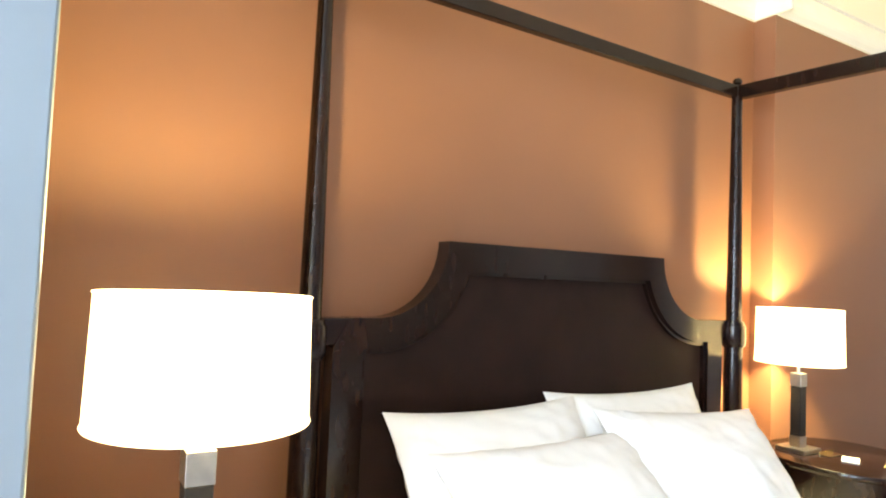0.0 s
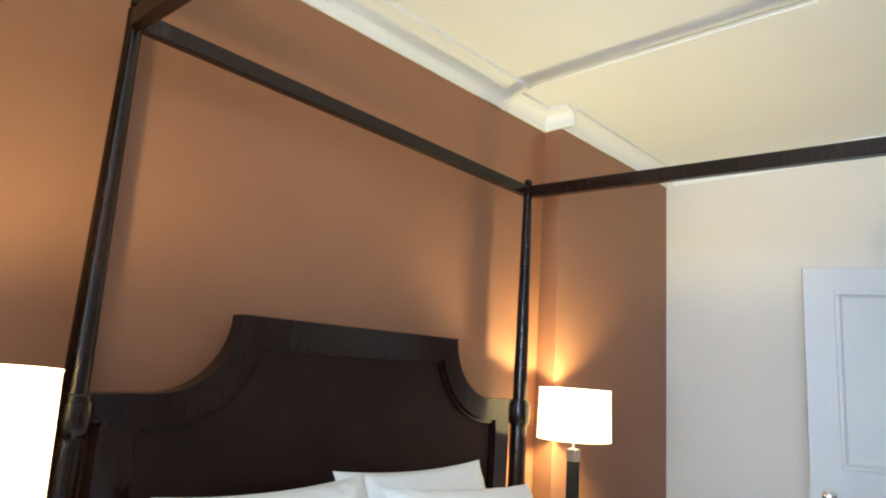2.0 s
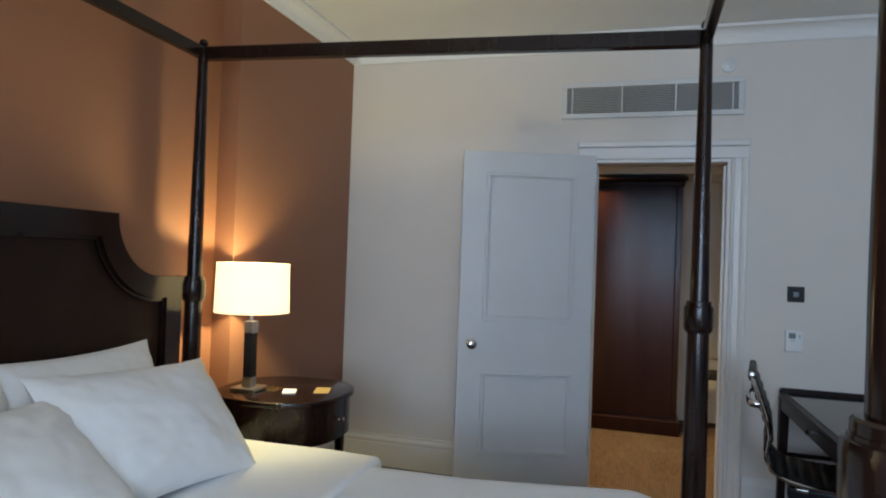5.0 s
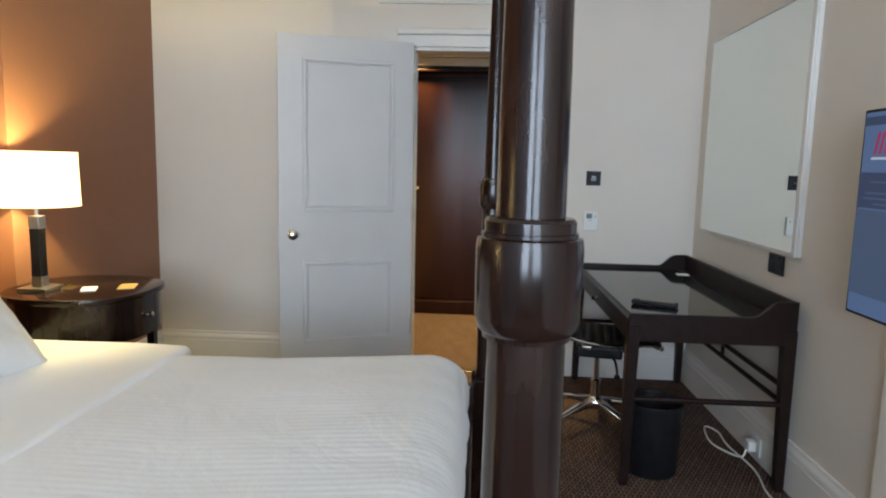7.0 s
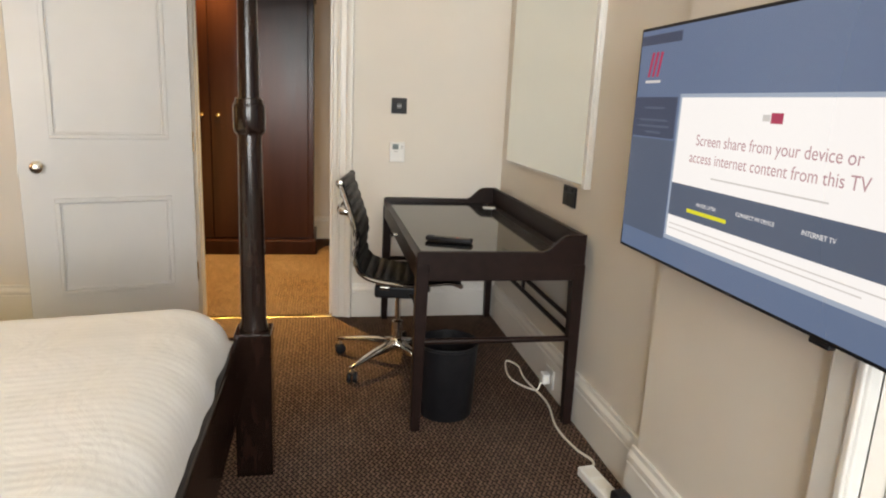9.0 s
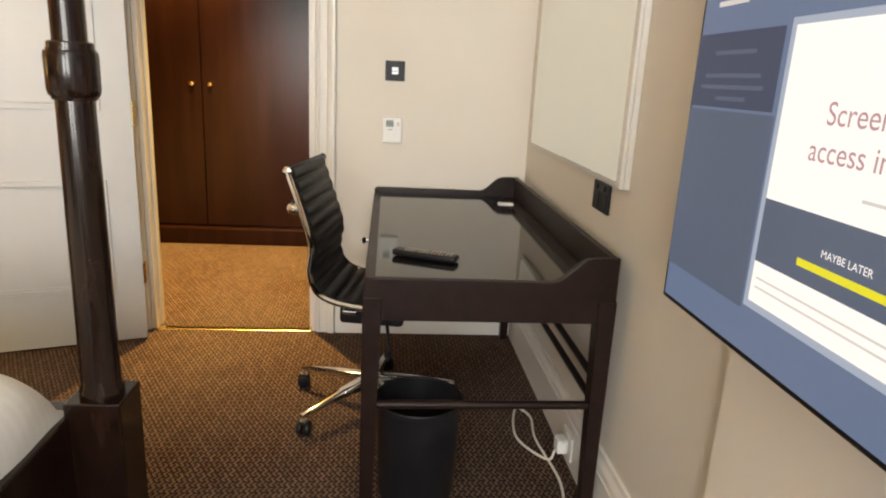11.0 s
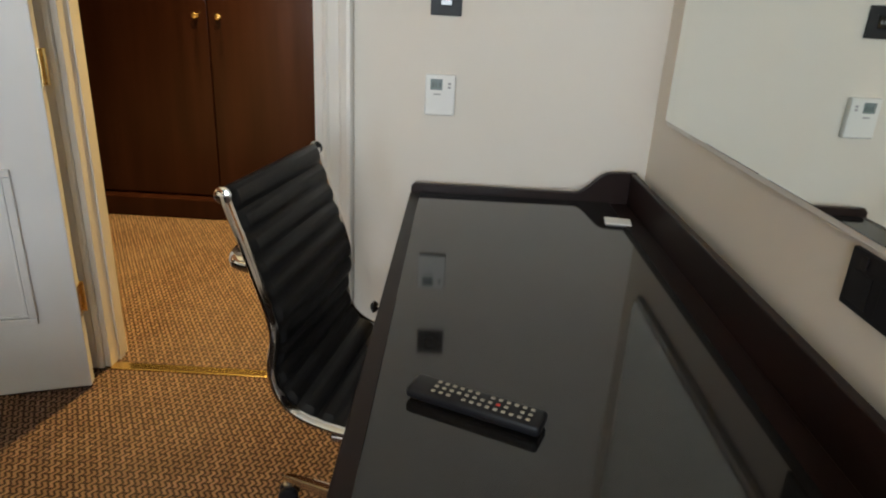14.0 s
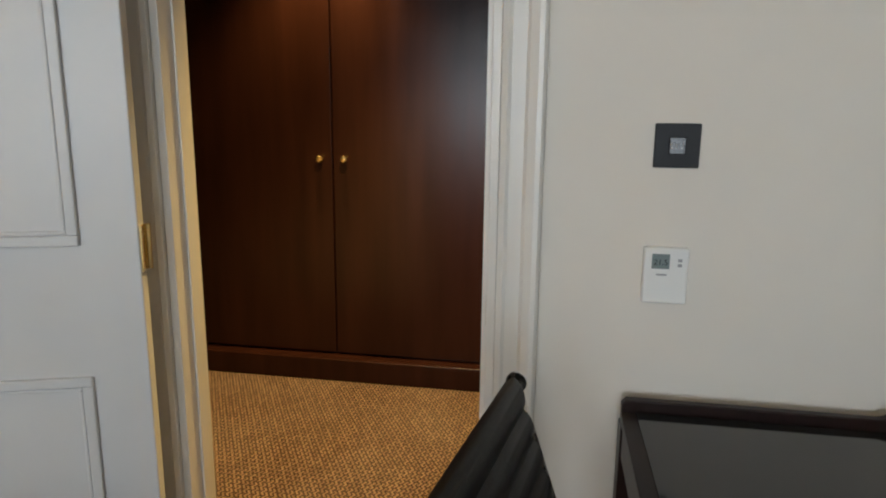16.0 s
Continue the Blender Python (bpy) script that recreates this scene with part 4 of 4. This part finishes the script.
for i in range(5):
    q = radians(61 + 72 * i + 10)
    c, s = math.cos(q), math.sin(q)
    bm = bmesh.new()
    secs = []
    for rr, hw, zt, zb in ((0.025, 0.024, 0.128, 0.088), (0.16, 0.018, 0.112, 0.086), (0.29, 0.013, 0.088, 0.070), (0.322, 0.011, 0.080, 0.068)):
        secs.append([bm.verts.new((rr * c - k * s, rr * s + k * c, z)) for k, z in ((-hw, zb), (hw, zb), (hw * 0.8, zt), (-hw * 0.8, zt))])
    for a, b in zip(secs, secs[1:]):
        for j in range(4):
            bm.faces.new((a[j], a[(j + 1) % 4], b[(j + 1) % 4], b[j]))
    bm.faces.new(secs[0])
    bm.faces.new(secs[-1][::-1])
    bmesh.ops.bevel(bm, geom=list(bm.edges), offset=0.004, segments=2, profile=0.5, affect="EDGES")
    lg = part("base_leg", bm, M_CHROME, ch, "polished star-base leg", True)
    turn = pose(0, 0, 0, 0, 0, math.degrees(q) + 35)
    for k in (-0.014, 0.014):
        wm = Matrix.Translation((0.31 * c, 0.31 * s, 0.026)) @ turn @ Matrix.Translation((0, k, 0)) @ pose(0, 0, 0, 90)
        part("castor_wheel", lathe([(0.018, -0.010), (0.0245, -0.008), (0.026, -0.004), (0.026, 0.004), (0.0245, 0.008), (0.018, 0.010)], (0, 0, 0), 24, m=wm), M_BLACK, lg, "black castor wheel", True)
    part("castor_hood", lathe([(0.008, 0.04), (0.013, 0.05), (0.013, 0.056), (0.007, 0.058), (0.007, 0.072)], (0.31 * c, 0.31 * s, 0), 16), M_STEEL, lg, "metal castor stem", True)

# ---- television ----
tv = thing("television", (2.084, -0.53, 1.183), "wall-mounted flat television showing a blue information screen", "television", rz=180)
part("mount", box(-0.15, 0.15, 0.045, 0.116, -0.15, 0.15, 0.004), M_BLACK, tv, "black wall bracket")
part("back", box(-0.40, 0.40, 0.024, 0.044, -0.24, 0.24, 0.008), M_BLACK, tv)
body = part("body", box(-0.54, 0.54, -0.012, 0.024, -0.306, 0.306, 0.004), M_BLACK, tv, "slim black bezel")
S_BLUE = glowing("screen_blue", (0.115, 0.175, 0.31), 0.9)
S_DARK = glowing("screen_navy", (0.045, 0.065, 0.125), 0.9)
S_NAV = glowing("screen_slate", (0.080, 0.115, 0.19), 0.9)
S_WHITE = glowing("screen_white", (0.92, 0.95, 1.0), 0.95)
S_PALE = glowing("screen_pale_edge", (0.34, 0.43, 0.58), 0.9)
S_RED = glowing("screen_crimson", (0.42, 0.03, 0.10), 0.9)
S_TEXT = glowing("screen_plum_text", (0.47, 0.28, 0.34), 0.9)
S_GREY = glowing("screen_grey_text", (0.62, 0.63, 0.66), 0.9)
S_YELLOW = glowing("screen_yellow", (0.75, 0.75, 0.03), 0.9)


def panel(name, xl, xr, zb, zt, lift, mat, label=""):
    """A flat patch of the picture; xl and xr are the world's x of its ends, zb and zt its heights."""
    dx, dz = (0, 0) if name == "screen" else (0.026, 0.004)
    return part(name, box(2.07 - xl - dx, 2.07 - xr - dx, -0.0122 - lift, -0.0115, zb - 1.20 + dz, zt - 1.20 + dz), mat, body, label)


panel("screen", 2.600, 1.540, 0.903, 1.497, 0.0004, S_BLUE, "lit blue screen")
panel("screen_banner", 2.575, 2.365, 1.455, 1.480, 0.0008, S_DARK)
panel("screen_sidebar", 2.578, 2.352, 1.213, 1.318, 0.0008, S_DARK)
panel("screen_sidebar", 2.578, 2.345, 0.955, 1.209, 0.0008, S_NAV)
panel("screen_card_edge", 2.340, 1.552, 0.962, 1.326, 0.0008, S_PALE)
panel("screen_card", 2.330, 1.562, 1.108, 1.317, 0.0012, S_WHITE)
panel("screen_menu", 2.330, 1.562, 1.026, 1.108, 0.0013, S_NAV)
panel("screen_footer", 2.330, 1.562, 0.972, 1.026, 0.0012, S_WHITE)
panel("screen_underline", 2.247, 2.088, 1.044, 1.053, 0.0018, S_YELLOW)
panel("screen_emblem", 1.990, 1.955, 1.266, 1.287, 0.0018, S_RED)
panel("screen_emblem", 2.015, 1.993, 1.270, 1.283, 0.0018, S_GREY)
for xa in (2.520, 2.497, 2.474):
    q = 2.044 - xa
    bm = prism([(q, 0.175), (q + 0.009, 0.175), (q + 0.026, 0.238), (q + 0.015, 0.238)], "y", -0.0140, -0.0115)
    part("screen_emblem", bm, S_RED, body)
panel("screen_text_line", 2.530, 2.450, 1.355, 1.362, 0.0014, S_GREY)
for x0, x1, z in ((2.52, 2.41, 1.290), (2.54, 2.39, 1.258), (2.55, 2.38, 1.242), (2.50, 2.42, 1.226)):
    panel("screen_text_line", x0, x1, z - 0.003, z + 0.003, 0.0014, S_NAV)
panel("screen_text_line", 2.165, 1.805, 1.133, 1.1365, 0.0018, S_GREY)
for k in range(2):
    panel("screen_text_line", 2.320, 1.60 + 0.1 * k, 1.004 - 0.012 * k, 1.0065 - 0.012 * k, 0.0018, S_GREY)
panel("screen_text_line", 2.50, 2.36, 0.966, 0.971, 0.0014, S_NAV)


def words(body_text, xl, xr, z, mat):
    return lettering(body_text, xl - xr, (2.044 - xl, -0.0147, z - 1.194), Matrix(((1, 0, 0, 0), (0, 0, -1, 0), (0, 1, 0, 0), (0, 0, 0, 1))), mat, body, "screen_phrase")


words("Screen share from your device or", 2.242, 1.745, 1.204, S_TEXT)
words("access internet content from this TV", 2.262, 1.722, 1.163, S_TEXT)
words("MAYBE LATER", 2.207, 2.128, 1.062, S_WHITE)
words("CONNECT MY DEVICE", 2.055, 1.932, 1.066, S_WHITE)
words("INTERNET TV", 1.856, 1.772, 1.066, S_WHITE)
part("sensor", box(0.24, 0.29, -0.008, 0.01, -0.318, -0.3065, 0.003), M_BLACK, body)

# ---- mirror, switches, sockets, vent ----
mr = thing("wall_mirror", (3.78, TVY, 1.48), "large wall mirror in a slim white frame above the desk", "mirror")
part("backing", box(3.255, 4.40, TVY + 0.001, TVY + 0.018, 0.955, 2.02, 0.002), M_TRIM, mr)
part("glass", box(3.289, 4.397, TVY + 0.0185, TVY + 0.024, 0.968, 2.008, 0.002), M_MIRROR, mr, "silvered mirror glass")
part("frame", box(3.255, 3.287, TVY + 0.0185, TVY + 0.030, 0.955, 2.02, 0.003), M_TRIM, mr)
part("frame", box(3.289, 4.40, TVY + 0.0185, TVY + 0.030, 2.009, 2.02, 0.003), M_TRIM, mr)

sw = thing("light_switch", (DOORX, -0.064, 1.24), "square matt black light switch plate", "switch")
part("plate", box(DOORX - 0.008, DOORX - 0.0005, -0.107, -0.021, 1.196, 1.282, 0.002), M_BLACK, sw)
part("rocker", box(DOORX - 0.012, DOORX - 0.0081, -0.080, -0.048, 1.222, 1.256, 0.002), M_GLASS_TOP, sw, "glossy dark rocker with pale markings")
for ry in (-0.072, -0.062, -0.054):
    part("rocker_mark", box(DOORX - 0.0126, DOORX - 0.0118, ry - 0.002, ry + 0.002, 1.234, 1.244), M_GREY, sw)
th = thing("thermostat", (DOORX, -0.058, 0.98), "white wall thermostat with a small grey display", "thermostat")
part("body", box(DOORX - 0.024, DOORX - 0.0005, -0.101, -0.015, 0.924, 1.038, 0.004, 3), M_WHITEP, th)
part("display", box(DOORX - 0.0255, DOORX - 0.0241, -0.064, -0.030, 0.996, 1.026), M_LCD, th, "grey-green liquid crystal display")
Z_TURN = Matrix(((0, 0, -1, 0), (-1, 0, 0, 0), (0, 1, 0, 0), (0, 0, 0, 1)))
lettering("21.5", 0.026, (DOORX - 0.0259, -0.034, 1.004), Z_TURN, M_BLACK, th, "digits")
part("print_line", box(DOORX - 0.0247, DOORX - 0.0241, -0.060, -0.040, 0.982, 0.9855), M_GREY, th)
for bz in (1.004, 1.014):
    part("button", box(DOORX - 0.0252, DOORX - 0.0241, -0.088, -0.080, bz - 0.003, bz + 0.003), M_GREY, th)

so = thing("wall_socket", (3.46, TVY, 0.91), "matt black double socket plate beneath the mirror", "socket")
part("plate", box(3.388, 3.528, TVY + 0.0005, TVY + 0.009, 0.857, 0.943, 0.002), M_BLACK, so)
for sx in (3.424, 3.492):
    part("socket_face", box(sx - 0.024, sx + 0.024, TVY + 0.0091, TVY + 0.0105, 0.867, 0.915, 0.001), M_BLACK, so)
    part("rocker", box(sx - 0.006, sx + 0.006, TVY + 0.0091, TVY + 0.013, 0.921, 0.937, 0.001), M_BLACK, so)

ps = thing("low_socket", (3.45, TVY + 0.022, 0.085), "white socket and plug low on the skirting board", "socket")
part("plate", box(3.40, 3.50, TVY + 0.0235, TVY + 0.031, 0.03, 0.116, 0.002), M_WHITEP, ps)
part("plug", box(3.425, 3.475, TVY + 0.0315, TVY + 0.068, 0.045, 0.095, 0.008, 3), M_WHITEP, ps, "white plug")
cb = smooth_path([(3.45, TVY + 0.066, 0.05), (3.46, -0.595, 0.008), (3.60, -0.52, 0.006), (3.80, -0.555, 0.006), (3.74, -0.60, 0.006), (3.58, -0.585, 0.009), (3.34, -0.61, 0.006), (3.12, -0.575, 0.006), (2.95, -0.59, 0.006), (2.86, -0.62, 0.006), (2.79, -0.585, 0.012)], 10)
single("power_cable", tube(cb, 0.0045, 8), M_CABLE, "thin white power cable trailing over the carpet", "cable", "", True)
xs = thing("extension_lead", (2.64, -0.575, 0), "white multi-way extension block with a red switch on the carpet", "extension lead", rz=-174)
part("block", box(-0.15, 0.15, -0.03, 0.03, 0.001, 0.036, 0.006, 3), M_WHITEP, xs)
part("switch", box(0.115, 0.135, -0.010, 0.010, 0.0361, 0.041, 0.001), M_RED, xs, "red rocker switch")
part("plug", box(0.055, 0.105, -0.026, 0.026, 0.0361, 0.075, 0.008, 3), M_BLACK, xs, "black plug")
for k in (-0.10, -0.03):
    part("outlet", box(k - 0.024, k + 0.024, -0.023, 0.023, 0.0361, 0.0372), M_TRIM, xs)

vt = thing("air_vent", (DOORX, 0.75, 2.34), "white louvred air conditioning grille above the doorway", "vent")
VY0, VY1, VZ0, VZ1 = 0.225, 1.248, 2.246, 2.462
# no duct is cut: a flat sheet, its dark colour standing for the shade inside
part("backing", box(DOORX - 0.004, DOORX - 0.001, VY0 + 0.03, VY1 - 0.03, VZ0 + 0.03, VZ1 - 0.03), M_VENT_SHADE, vt, "flat dark sheet painted as the shade behind the slats")
part("frame", box(DOORX - 0.020, DOORX - 0.001, VY0, VY1, VZ0, VZ0 + 0.030, 0.003), M_VENT, vt)
part("frame", box(DOORX - 0.020, DOORX - 0.001, VY0, VY1, VZ1 - 0.030, VZ1, 0.003), M_VENT, vt)
part("frame", box(DOORX - 0.020, DOORX - 0.001, VY0, VY0 + 0.030, VZ0 + 0.030, VZ1 - 0.030, 0.003), M_VENT, vt)
part("frame", box(DOORX - 0.020, DOORX - 0.001, VY1 - 0.030, VY1, VZ0 + 0.030, VZ1 - 0.030, 0.003), M_VENT, vt)
slat = None
for i in range(15):
    z = VZ0 + 0.038 + i * (VZ1 - VZ0 - 0.076) / 14
    if slat is None:
        bm = box(-0.0045, 0.0045, VY0 + 0.031, VY1 - 0.031, -0.0011, 0.0011)
        bmesh.ops.rotate(bm, cent=(0, 0, 0), matrix=Matrix.Rotation(radians(12), 3, "Y"), verts=bm.verts)
        bmesh.ops.translate(bm, vec=(DOORX - 0.0125, 0, z), verts=bm.verts)
        slat = part("slat", bm, M_VENT, vt)
        z_first = z
    else:
        o = new("slat", slat.data)
        o.parent = vt
        o.location = (0, 0, z - z_first)
for fy in (0.06, 0.345, 0.64, 0.94):
    y = VY1 - fy * (VY1 - VY0)
    part("mullion", box(DOORX - 0.0215, DOORX - 0.005, y - 0.004, y + 0.004, VZ0 + 0.030, VZ1 - 0.030), M_VENT, vt)
sd = thing("heat_detector", (DOORX, 0.312, 2.530), "small round white detector high on the wall", "detector")
part("base", lathe([(0.040, 0), (0.040, 0.012), (0.034, 0.016)], (DOORX - 0.0005, 0.312, 2.530), 28, m=pose(0, 0, 0, 0, -90)), M_WHITEP, sd, "", True)
part("head", lathe([(0.018, 0.0), (0.018, 0.012), (0.010, 0.018)], (DOORX - 0.0165, 0.312, 2.530), 20, m=pose(0, 0, 0, 0, -90)), M_WHITEP, sd, "", True)
